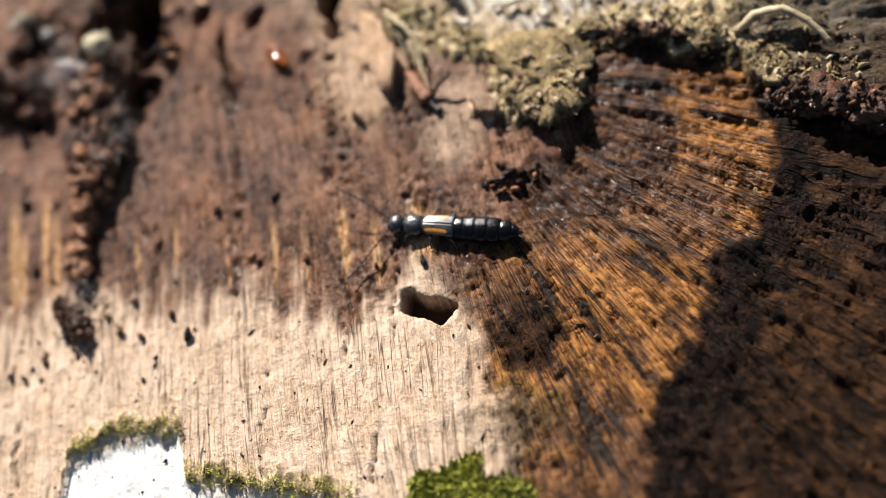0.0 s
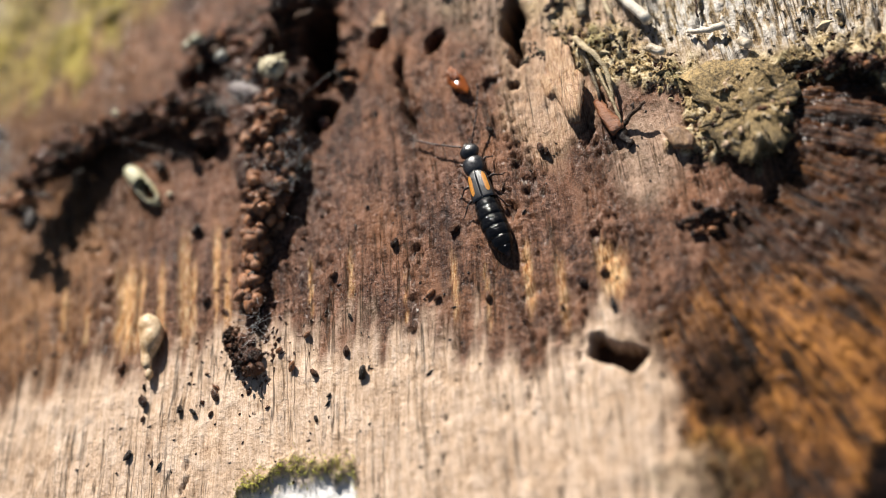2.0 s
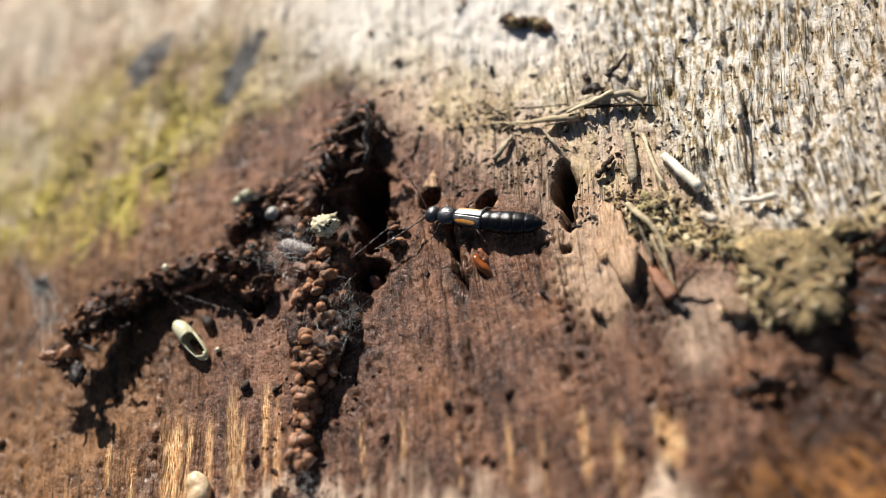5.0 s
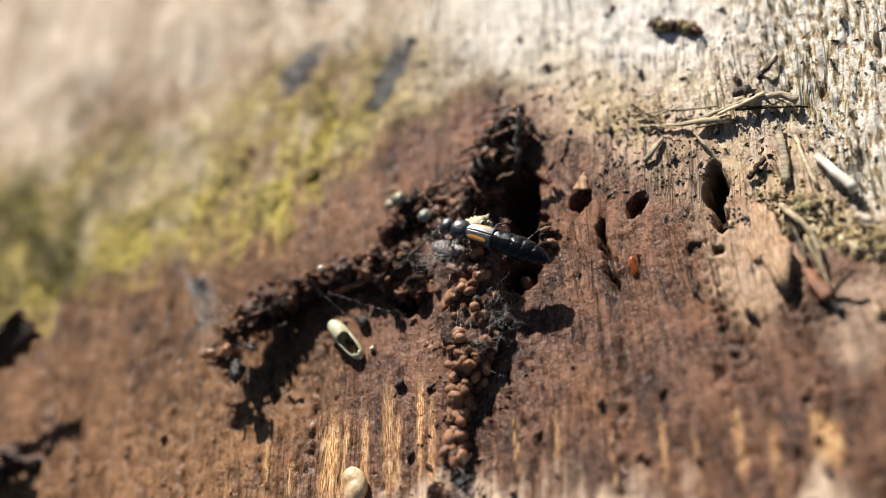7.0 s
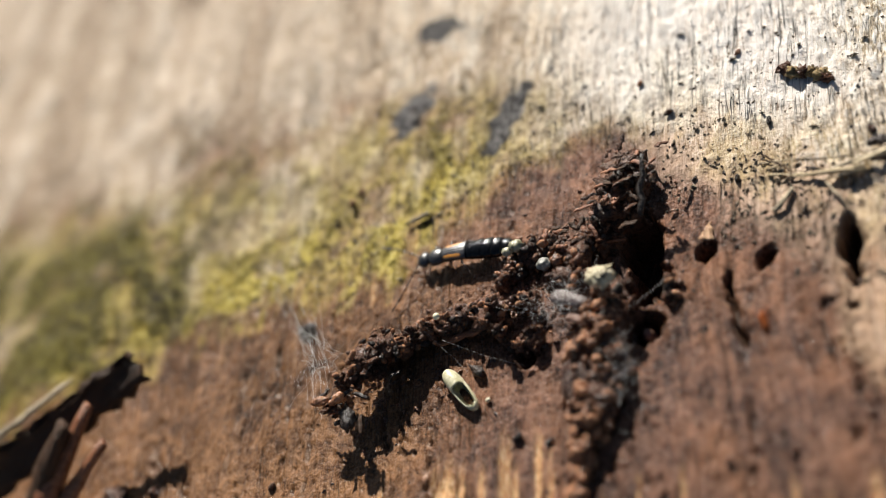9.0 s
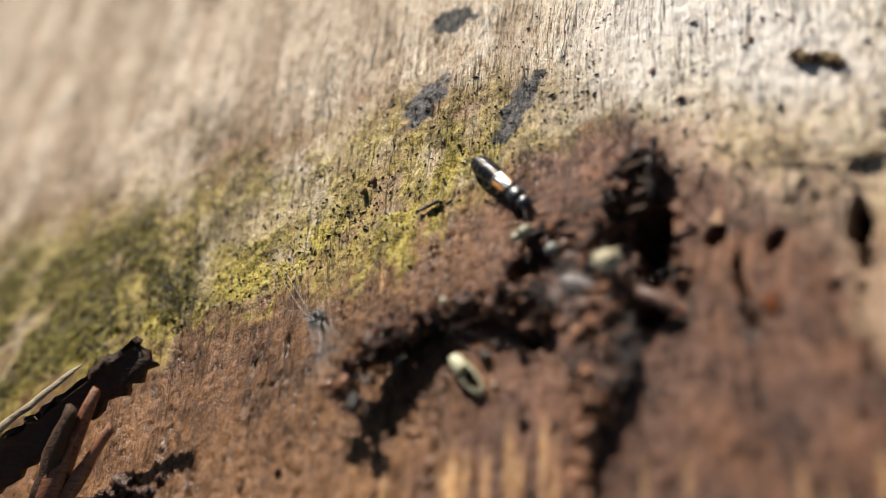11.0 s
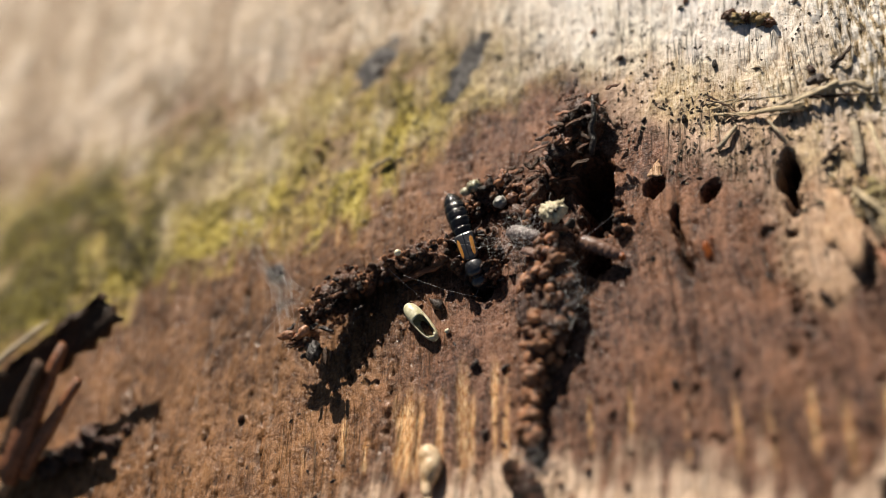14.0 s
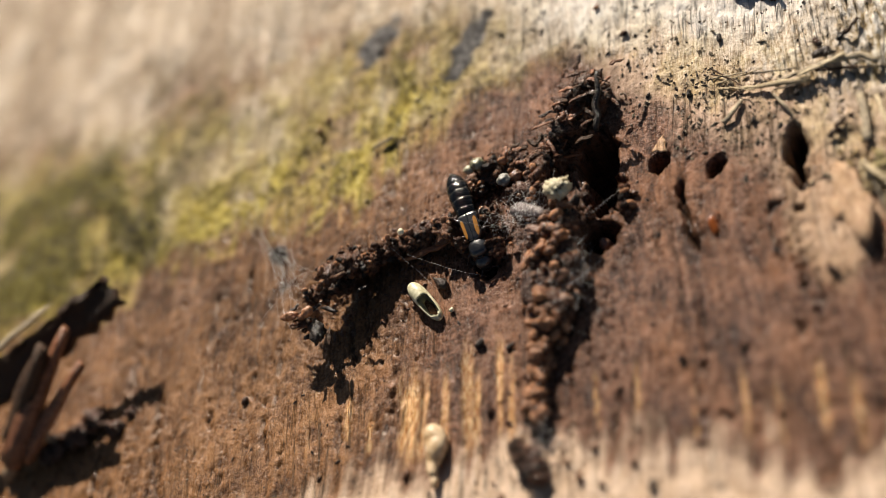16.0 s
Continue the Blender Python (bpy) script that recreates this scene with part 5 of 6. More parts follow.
def flake(name, label, outline, thick, lift, mat, seed, category="wood flake", bare=0.0):
    cx, cy = sum(p[0] for p in outline) / len(outline), sum(p[1] for p in outline) / len(outline)
    ob = holder(name, cx, cy)
    g0 = height(cx, cy)
    local = [(x - cx, y - cy) for x, y in outline]
    bm = plate(bmesh.new(), local, thick, lambda x, y: RADIUS * math.cos((x + cx) / RADIUS) - RADIUS - g0 + 0.05 + lift(x + cx, y + cy) + height(cx, cy) - (RADIUS * math.cos(cx / RADIUS) - RADIUS), seed)
    sheet = part("sheet", bm, WOOD if mat is None else mat, ob)
    if mat is None:
        as_wood(sheet, cx, cy, bare)
    return tagged(ob, label, category)


flake("wood_flake", "light brown tongue of split wood lifting off the log", [(8.0, -2.2), (8.9, -1.2), (9.9, -1.7), (10.6, -2.6), (10.8, -3.7), (11.4, -4.6), (11.35, -5.6), (11.2, -6.9), (10.7, -6.9), (10.3, -6.2), (9.9, -5.2), (9.2, -5.0), (8.4, -4.2)], 0.30, lambda x, y: -0.66 + 1.0 * max(0, (x - 8.4) / 2.8), None, 1, bare=0.36)
flake("bark_flake", "pale flake of wood lifting at the rim of a bore hole", [(-0.45, 0.6), (0.42, 0.55), (0.3, 1.3), (0.05, 1.8), (-0.25, 1.3)], 0.06, lambda x, y: 0.10 - 0.12 * (y - 0.5), None, 5, bare=0.3)
flake("flake_curl", "curled yellowish bark flake leaning over a bore hole", [(2.55, -1.65), (2.95, -1.35), (3.25, -0.4), (3.75, 0.6), (3.5, 0.85), (3.0, 0.2), (2.7, -0.7)], 0.09, lambda x, y: 0.16 + 0.22 * math.cos((y + 0.4) * 1.2) - 0.25 * (x - 3.1), CHIP_TAN, 6, "bark flake")
flake("bark_flake", "small tan flake of wood on brown wood", [(15.2, -7.9), (15.9, -7.6), (16.7, -8.4), (16.6, -9.0), (15.7, -8.9)], 0.25, lambda x, y: 0.05, CHIP, 4)


def mossy_flake():
    """A curled flake of mossy bark: a ragged sheet that lifts at its free end, crusted with crumbs."""
    cx, cy = 19.2, -7.2
    ob = holder("bark_flake", cx, cy)
    g0 = height(cx, cy)
    rng = random.Random(90)
    outline = [(16.0, -4.9), (16.6, -6.2), (17.4, -6.9), (17.0, -8.1), (17.9, -9.3), (18.7, -9.9), (19.3, -10.3), (19.9, -9.4), (20.6, -9.8), (21.1, -8.9), (20.8, -7.6), (21.5, -6.4), (21.2, -5.4), (19.7, -4.5), (17.6, -4.1)]

    def rise(x, y):
        return height(x + cx, y + cy) - g0 + 0.10 + 0.62 * max(0.0, min(1.0, (-y + 0.5 * x + 0.4) / 3.6)) ** 1.6 + 0.3 * noise.noise(Vector((x * 1.1, y * 1.1, 3.0)))

    part("sheet", plate(bmesh.new(), [(x - cx, y - cy) for x, y in outline], 0.28, rise, 90, 0.16), LICHEN, ob)
    for k in range(70):
        a, r = rng.uniform(0, 6.28), math.sqrt(rng.random())
        x, y = 0.0 + 1.9 * r * math.cos(a), 0.0 + 2.5 * r * math.sin(a)
        q = rng.uniform(0.06, 0.17)
        bm = bmesh.new()
        blob(bm, (x, y, rise(x, y) + 0.28 + q * 0.2), (q * rng.uniform(0.9, 1.8), q * 0.8, q * 0.55), 20 + k, 0.6, 2, 2.0, rng.uniform(0, 180))
        part("crust_lump", bm, rng.choice((LICHEN, LICHEN, TWIG, HUMUS, STRAW, LICHEN, CHIP_TAN)), ob)
    tagged(ob, "mossy grey-brown bark flake overhanging dark fibrous wood", "bark flake")


mossy_flake()


# ---- the broken bark strip with splinters ----
def bark_strip():
    ob = holder("bark_strip", -37.5, -6.8, -2.0)
    o = Vector((-37.5, -6.8, -2.0))
    rng = random.Random(31)
    bm = bmesh.new()
    n = 26
    rows = []
    low0, low1 = Vector((-49.6, -13.4, -2.6)), Vector((-33.6, -5.7, 1.5))
    top0, top1 = Vector((-49.6, -11.2, -0.4)), Vector((-34.9, -4.4, 2.9))
    way = (low1 - low0).normalized()
    for k in range(n + 1):
        row = []
        for s in range(9):
            u = s / 8
            t = k / n
            jag = way * (rng.uniform(-0.1, 0.1) + (rng.uniform(-0.45, 0.3) if k == n else 0))
            row.append(bm.verts.new(low0.lerp(low1, t).lerp(top0.lerp(top1, t), u) + jag + Vector((-0.35, 0.55, 0)) * math.sin(math.pi * u) + Vector((0, 0, rng.uniform(-0.1, 0.1) + (rng.uniform(-0.45, 0.25) if s in (0, 8) else 0))) - o))
        rows.append(row)
    for p, q in zip(rows, rows[1:]):
        for s in range(8):
            bm.faces.new((p[s], p[s + 1], q[s + 1], q[s]))
    strip = part("strip", bm, BARK, ob)
    mod = strip.modifiers.new("thickness", "SOLIDIFY")
    mod.thickness, mod.offset = 0.5 * MM, -1
    bm = bmesh.new()
    tube(bm, [p - o for p in wavy((-47.0, -9.9, 0.6), (-39.0, -5.6, 2.2), 9, 0.15, 3)], [0.2, 0.3, 0.32, 0.3, 0.28, 0.3, 0.25, 0.2, 0.08], 7, 0.5, 3, 0.3)
    part("side_splinter", bm, TWIG, ob)
    tagged(ob, "dark brown broken strip of bark rising from the log", "bark strip")
    for k, (p, q, r0, r1, mat) in enumerate((((-42.6, -14.2, 0.2), (-36.9, -7.6, 4.4), 1.25, 0.42, RED_BARK), ((-41.4, -13.9, 0.2), (-35.6, -9.8, 3.6), 0.85, 0.40, RED_BARK), ((-42.6, -12.8, 0.4), (-38.4, -8.8, 4.4), 1.4, 0.6, BARK), ((-43.4, -14.8, -0.6), (-39.4, -12.2, 1.4), 0.6, 0.35, CHIP))):
        s = holder("bark_splinter", p[0], p[1], p[2] - 2.4)
        o2 = Vector((p[0], p[1], p[2] - 2.4))
        pts = [v - o2 for v in wavy(Vector(p) - Vector((0, 0, 2.2)), Vector(q) - Vector((0, 0, 2.0)), 8, 0.12, 40 + k)]
        part("splinter", tube(bmesh.new(), pts, [r0 + (r1 - r0) * t / 7 for t in range(8)], 7, 0.6, 40 + k, 0.18), mat, s)
        tagged(s, "reddish-brown pointed wood splinter standing off the log", "splinter", "splinters by the bark strip")
    for k, (x, y, r) in enumerate(((-36.4, -11.9, 0.9), (-34.6, -12.6, 0.6), (-37.6, -12.8, 1.0), (-33.6, -11.6, 0.4), (-39.4, -13.4, 1.1))):
        s = holder("humus_lump", x, y)
        bm = bmesh.new()
        blob(bm, (0, 0, r * 0.35), (r, r * 0.8, r * 0.6), 50 + k, 0.7, 3, 2.0)
        part("lump", bm, HUMUS, s)
        tagged(s, "dark crumbly humus lump beside the bark strip", "humus lump", "lumps by the bark strip")


bark_strip()


heap("humus_heap", "dark brown crumbly bark rot overhanging fibrous wood", [(29.6, -8.9, 0.5, 0.6), (31.4, -9.6, 0.8, 0.9), (33.2, -10.1, 0.9, 1.0), (35.4, -10.9, 0.9, 1.1)], 61, 130, 0.2, HUMUS, "humus heap", spread=1.2, core_rough=0.6, mixed=0.85)
heap("humus_heap", "small cluster of dark crumbs on fibrous brown wood", [(16.0, -12.7, 0.14, 0.25), (17.2, -12.2, 0.22, 0.3), (18.6, -12.0, 0.14, 0.25)], 62, 26, 0.17, HUMUS, "humus heap", spread=3.2, core_rough=0.6, mixed=0.9)
heap("humus_heap", "brown crumbs along the edge of a mossy crust", [(22.8, -4.9, 0.4, 0.35), (24.4, -5.2, 0.5, 0.4), (26.2, -5.9, 0.4, 0.35)], 63, 50, 0.17, HUMUS, "humus heap", spread=1.4, core_rough=0.6, mixed=0.8)


# ---- loose pellets and crumbs, each lying by itself ----
LOOSE = [(-8.3, -14.5), (-3.7, -17.5), (-2.9, -18.4), (-1.7, -18.8), (-0.1, -17.8), (-2.3, -16.8), (-1.4, -21.1), (-0.1, -16.0), (0.9, -19.0), (-0.8, -20.0), (-1.2, -13.7), (2.0, -12.4),
         (6.9, -15.6), (11.4, -15.2), (10.5, -16.4), (12.9, -16.5), (9.5, -8.2), (7.6, -4.3), (6.4, -3.9), (-2.8, 9.7), (-2.4, 7.4), (-4.7, 12.1), (-1.0, 4.8), (0.8, 3.6), (1.4, 4.4), (3.0, 8.0),
         (5.0, -11.9), (-7.6, -10.6), (-9.3, -10.4), (-8.2, -14.4), (1.0, 13.3), (8.5, 6.4), (0.3, -4.8), (5.1, 1.9), (7.4, 3.3), (6.5, -6.5), (9.2, -8.0), (4.4, -15.5), (4.0, -15.2), (11.2, 5.9), (16.1, 2.2),
         (-12.6, -17.7), (-10.9, -19.7), (-10.0, -22.8), (-11.4, -22.4), (-8.8, -20.2), (-8.0, -20.4), (-7.1, -20.5), (-6.9, -19.6), (-10.8, -20.6), (-11.0, -18.9), (-22.9, 7.8), (-22.3, 7.2), (-23.4, 7.0), (-24.6, -12.0), (-18.2, -17.4), (8.7, -16.9), (12.4, -14.8)]


def loose():
    rng = random.Random(77)
    for k, (x, y) in enumerate(LOOSE):
        s = rng.choice((0.10, 0.13, 0.15, 0.18, 0.2, 0.24))
        ob = new("frass_pellet", rng.choice(LUMPS + PELLETS + CRUMBS))
        ob.matrix_world = at(x, y, height(x, y) + s * 0.6, rng.uniform(-20, 20), rng.uniform(-20, 20), rng.uniform(40, 140)) @ Matrix.Diagonal((s * 1.5, s * 1.1, s, 1))
        tagged(ob, "small dark brown frass pellet lying on bare wood", "frass pellet", "loose frass pellets")


loose()


def scatter(name, label, count, seed, place, size, mat, sides=5):
    """Fine litter nobody could count: one mesh of tiny lumps."""
    rng = random.Random(seed)
    verts, faces = [], []
    made = 0
    while made < count:
        x, y = place(rng)
        if x is None:
            continue
        s = size * rng.uniform(0.5, 1.5) * rng.choice((0.7, 1, 1, 1.6))
        g = height(x, y)
        a = rng.uniform(0, 6.28)
        long = rng.choice((1.0, 1.3, 2.2))
        c, t = math.cos(a), math.sin(a)
        base = len(verts)
        for u, v, w in ((1, 0, 0.2), (0.2, 0.8, 0.3), (-0.9, 0.3, 0.25), (-0.3, -0.8, 0.2), (0.1, 0.1, 1.0), (0, 0, -0.4)):
            u, v = u * s * long * rng.uniform(0.7, 1.2), v * s * rng.uniform(0.7, 1.2)
            verts.append(((x + u * c - v * t) * MM, (y + u * t + v * c) * MM, (g + w * s * 0.9) * MM))
        for p, q in ((0, 1), (1, 2), (2, 3), (3, 0)):
            faces += [(base + p, base + q, base + 4), (base + q, base + p, base + 5)]
        made += 1
    me = bpy.data.meshes.new(name)
    me.from_pydata(verts, [], faces)
    me.materials.append(mat)
    return tagged(new(name, me), label, kind="stuff")


def anywhere(rng):
    return rng.uniform(-30, 22), rng.uniform(-27, 14)


def on_pale(rng):
    x, y = rng.uniform(-10, 30), rng.uniform(-5, 16)
    low = float(np.interp(x, [-10, -2, 3, 8, 12, 15, 19, 30], [8, 4, 0.5, -1.5, -3, -3.5, -5, -6]))
    return (x, y) if y > low and rng.random() < 0.25 + 0.75 * (x + 10) / 40 else (None, None)


def on_algae(rng):
    x = rng.uniform(-46, -8)
    low = float(np.interp(x, [-45, -33, -27, -20, -9], [-3, 0, 1, 3, 8]))
    return x, low + abs(rng.gauss(0, 6))


def on_heaps(rng):
    x0, y0, w = rng.choice(((-5.4, -7, 2.4), (-5.2, -12, 1.4), (-18.5, -6.5, 2.0), (-14.5, -4, 2.0), (-9, 0, 2.4), (-4.6, 4, 2.2), (-11, -2.5, 2), (-5.5, -17, 2)))
    return x0 + rng.gauss(0, w * 0.6), y0 + rng.gauss(0, w * 0.7)


def on_fibre(rng):
    return rng.uniform(15.5, 34), rng.uniform(-28, -7)


scatter("wood_crumbs", "fine dark wood crumbs strewn over the log", 1100, 1, anywhere, 0.055, SOOT)
scatter("bark_crumbs", "dark and ochre bark crumbs on bleached wood", 1100, 2, on_pale, 0.075, TWIG)
scatter("algae_crumbs", "dark crumbs caught in the algae film", 1800, 3, on_algae, 0.065, SOOT)
def by_holes(rng):
    x, y = rng.uniform(-3, 15), rng.uniform(-3, 9)
    low = float(np.interp(x, [-3, 3, 8, 12, 15], [3, -1, -3.5, -4, -4]))
    return (x, y) if low < y < low + 8 and fbm(np.array(x * 0.5), np.array(y * 0.5), 113, 2) > 0.44 else (None, None)


scatter("twig_crumbs", "dark crumbs and splinters round the bore holes", 150, 9, by_holes, 0.07, SOOT)
scatter("straw_crumbs", "ochre straw crumbs round the bore holes", 420, 10, by_holes, 0.08, TWIG)
scatter("frass_dust", "fine brown frass dust round the heaps", 1500, 4, on_heaps, 0.085, FRASS)
def on_crust(rng):
    x = rng.uniform(9.5, 34)
    low = float(np.interp(x, [9.5, 10.9, 14.2, 16.2, 17, 20.6, 21.4, 24, 30, 36], [-1, -3.6, -5, -6.9, -9.4, -8.9, -5.7, -5.4, -8, -11]))
    return x, low + abs(rng.gauss(0, 1.8))


scatter("crust_crumbs", "ochre and grey crumbs of mossy bark", 700, 6, on_crust, 0.09, LICHEN)
scatter("crust_scraps", "pale straw scraps caught in mossy bark", 160, 7, on_crust, 0.13, STRAW)
scatter("crust_dirt", "dark crumbs caught in mossy bark", 420, 8, on_crust, 0.09, HUMUS)
scatter("rot_crumbs", "dark crumbs of rotten wood on fibrous wood", 110, 5, on_fibre, 0.07, HUMUS)


def moss(name, label, count, seed, place, tall):
    """A cushion of moss: many small pointed leaves."""
    rng = random.Random(seed)
    verts, faces = [], []
    for _ in range(count):
        x, y, up = place(rng)
        g = height(x, y) + up * rng.random()
        a = rng.uniform(0, 6.28)
        n = tall * rng.uniform(0.6, 1.4)
        lean = Vector((math.cos(a) * n * rng.uniform(0.2, 0.9), math.sin(a) * n * rng.uniform(0.2, 0.9), n * rng.uniform(0.15, 0.8)))
        side = Vector((-math.sin(a), math.cos(a), 0)) * n * 0.07
        o = Vector((x, y, g - 0.05))
        b = len(verts)
        for p in (o - side, o + side, o + lean * 0.55 + side * 1.1 + Vector((0, 0, 0.05)), o + lean * 0.55 - side * 1.1, o + lean):
            verts.append(p * MM)
        faces += [(b, b + 1, b + 2, b + 3), (b + 3, b + 2, b + 4)]
    me = bpy.data.meshes.new(name)
    me.from_pydata(verts, [], faces)
    me.materials.append(MOSS)
    return tagged(new(name, me), label, kind="stuff")


def cushion(rng):
    a, r = rng.uniform(0, 6.28), math.sqrt(rng.random())
    r *= 0.65 + 0.9 * noise.noise(Vector((math.cos(a) * 1.6, math.sin(a) * 1.6, 4.0)))
    x, y = 14.2 + 3.2 * r * math.cos(a), -28.0 + 2.4 * r * math.sin(a)
    return x, y, 0.45 * max(0.0, 1 - r * r) * (0.5 + noise.noise(Vector((x, y, 1.0))))


def fringe(rng):
    x = rng.uniform(-5.2, 10)
    y = float(np.interp(x, [-5.2, -2.8, 0.8, 1.3, 5.7, 10], [-24.6, -23.5, -23.6, -26.0, -27.0, -27.6])) + rng.gauss(0.1, 0.35)
    return x, y, 0.15


moss("moss_cushion", "bright yellow-green moss cushion growing on tan wood", 4200, 1, cushion, 0.6)
moss("moss_fringe", "thin green moss fringe round a whitish bare patch", 1300, 2, fringe, 0.22)


# ---- silk ----
def thread(a, b, sag, seed, r=0.016):
    ob = holder("silk_thread", a[0], a[1], a[2])
    o = Vector(a)
    pts = [p - o for p in wavy(a, b, 9, 0.03, seed, -sag)]
    part("strand", tube(bmesh.new(), pts, r, 5), SILK, ob)
    tagged(ob, "fine whitish silk thread spanning the frass", "silk thread", "silk threads")


for k, (a, b, sag, r) in enumerate((((-3.2, -4.3, 2.0), (-1.6, -1.2, 0.3), 0.05, 0.006), ((-14.0, -4.9, 1.6), (-9.5, -6.1, 0.2), 0.3, 0.005), ((-15.7, -3.8, 2.0), (-12.2, -6.8, 0.6), 0.2, 0.004), 
                                    ((-24.3, -2.3, -0.6), (-20.6, -5.0, 1.6), 0.2, 0.006), ((-23.8, -2.6, -0.4), (-20.9, -6.2, 1.4), 0.25, 0.006), ((-24.4, -2.8, -0.7), (-21.6, -6.6, 1.0), 0.3, 0.006), ((-6.0, -9.8, 1.4), (-5.6, -7.2, 2.0), 0.1, 0.008), ((-5.7, -10.0, 1.3), (-5.4, -8.0, 1.9), 0.1, 0.008))):
    thread(a, b, sag, k, r)


for k in range(22):
    rng = random.Random(900 + k)
    a = (-29.5 + rng.gauss(0, 1.3), 2.2 + rng.gauss(0, 0.9))
    a = (*a, height(*a) + 0.1)
    b = (-21.2 + rng.gauss(0, 0.7), -5.6 + rng.gauss(0, 0.9), 1.6 + rng.gauss(0, 0.4))
    if k % 3:
        a = (-24.6 + rng.gauss(0, 0.5), -1.7 + rng.gauss(0, 0.5), -0.5 + rng.random() * 0.4)
    if k % 3 == 2:
        b = (-21.0 + rng.gauss(0, 0.3), -8.2 + rng.gauss(0, 0.4), 1.7)
    thread(a, b, rng.uniform(0.05, 0.4), 900 + k, rng.choice((0.003, 0.004, 0.005)))


def arm_tip():
    """An oval brown grain and a black scrap at the free end of the arm, and a dark crumb in the silk."""
    for name, word, kind, place, radii, mat, turn in (
            ("brown_grain", "oval reddish-brown grain at the tip of the frass arm", "grain", (-20.9, -8.2, 1.75), (0.55, 0.28, 0.26), FRASS, 10),
            ("brown_grain", "round reddish-brown grain on the frass arm", "grain", (-19.6, -8.2, 2.0), (0.40, 0.30, 0.28), FRASS, 50),
            ("dark_scrap", "black ragged scrap hanging from the frass arm", "scrap", (-19.0, -9.2, 1.5), (0.45, 0.75, 0.35), SOOT, 20),
            ("dark_scrap", "thin dark scrap hanging from the frass arm", "scrap", (-18.2, -9.6, 1.4), (0.14, 0.6, 0.14), BARK, 15),
            ("dark_crumb", "dark olive crumb caught in silk threads", "crumb", (-24.7, -1.9, -0.8), (0.55, 0.42, 0.45), SOOT, 30)):
        ob = holder(name, *place)
        bm = bmesh.new()
        blob(bm, (0, 0, 0), radii, len(word), 0.45 if mat in (SOOT, BARK) else 0.15, 3, 2.4, turn)
        part("body", bm, mat, ob)
        tagged(ob, word, kind)


arm_tip()


def web(name, label, centre, spread, count, seed):
    rng = random.Random(seed)
    ob = holder(name, centre[0], centre[1], centre[2])
    bm = bmesh.new()
    for k in range(count):
        a = Vector((rng.gauss(0, spread[0]), rng.gauss(0, spread[1]), rng.gauss(0, spread[2])))
        b = a + Vector((rng.gauss(0, 0.6), rng.gauss(0, 0.6), rng.gauss(0, 0.25)))
        tube(bm, wavy(a, b, 5, 0.16, seed * 100 + k), 0.0045, 4)
    part("tangle", bm, SILK, ob)
    tagged(ob, label, "silk web")


web("silk_web", "loose tangle of whitish silk over shed skins", (-6.9, -3.5, 1.9), (0.9, 0.6, 0.15), 150, 1)
web("silk_web", "whitish silk tangle on the side of a frass column", (-4.0, -7.6, 1.2), (0.5, 1.0, 0.35), 170, 2)
web("silk_web", "faint silk tangle at the tip of the frass arm", (-21.3, -5.6, 1.2), (1.0, 0.9, 0.4), 36, 3)
web("silk_web", "silk tangle at the foot of a frass column", (-5.0, -16.6, 0.8), (0.5, 0.6, 0.2), 40, 4)

# ---- the rove beetle: seconds, place, heading and nose-down tilt of its body ----
BEETLE = [
    (0, 14.38, -14.97, -0.16, 170.2, -3.4),
    (0.5, 11.44, -14.51, -0.02, 157.3, -2.6),
    (1, 6.69, -13.76, 0.13, 161.2, -1.7),
    (1.5, 6.21, -12.94, 0.14, 140.7, -1.4),
    (2, 6.57, -10.61, 0.15, 108.4, -0.9),
    (2.5, 6.02, -5.90, 0.16, 102.4, -0.7),
    (3, 6.64, -4.46, 0.15, 96.2, -0.5),
    (3.5, 7.19, -6.29, 0.16, 105.0, -0.4),
    (4.3, 6.20, -3.20, 0.35, 122.0, -1.0),
    (5.0, 3.20, -2.20, 0.35, 165.0, -1.0),
    (5.5, 1.30, -2.50, 0.40, 140.0, -2.0),
    (5.8, 0.14, -2.70, 0.49, 121.5, -3.7),
    (6, -0.64, -3.39, 0.79, 137.0, -8.4),
    (6.5, -1.50, -3.89, 2.23, 163.7, -18.0),
    (7, -3.78, -3.49, 2.41, 160.0, -7.1),
    (7.5, -3.89, -3.64, 2.46, 149.9, -4.0),
    (8, -7.21, -1.90, 2.14, 148.8, 4.4),
    (8.5, -9.77, 0.14, 1.41, 147.7, 7.1),
    (9, -14.00, 1.47, 0.33, 180.3, 6.8),
    (9.2, -16.37, 1.20, -0.00, 189.3, 5.7),
    (9.7, -18.30, 2.00, -0.10, 140.0, 2.0),
    (10.2, -18.00, 4.60, -0.15, 70.0, 0.0),
    (10.7, -15.20, 6.30, -0.05, 0.0, 0.0),
    (11.0, -13.40, 5.60, 0.10, -45.0, -2.0),
    (11.3, -12.35, 3.96, 0.23, 283.4, -4.7),
    (11.5, -12.41, 3.01, 0.57, 282.2, -9.7),
    (12, -10.79, -1.91, 1.37, 288.5, 4.6),
    (12.5, -10.80, -2.05, 1.30, 288.0, 18.0),
    (13, -10.86, -2.05, 1.28, 288.5, 18.0),
    (14, -10.50, -2.70, 1.28, 288.5, 18.0),
    (15, -10.46, -2.95, 1.28, 289.0, 18.0),
    (16, -10.50, -2.85, 1.28, 289.0, 18.0),
]


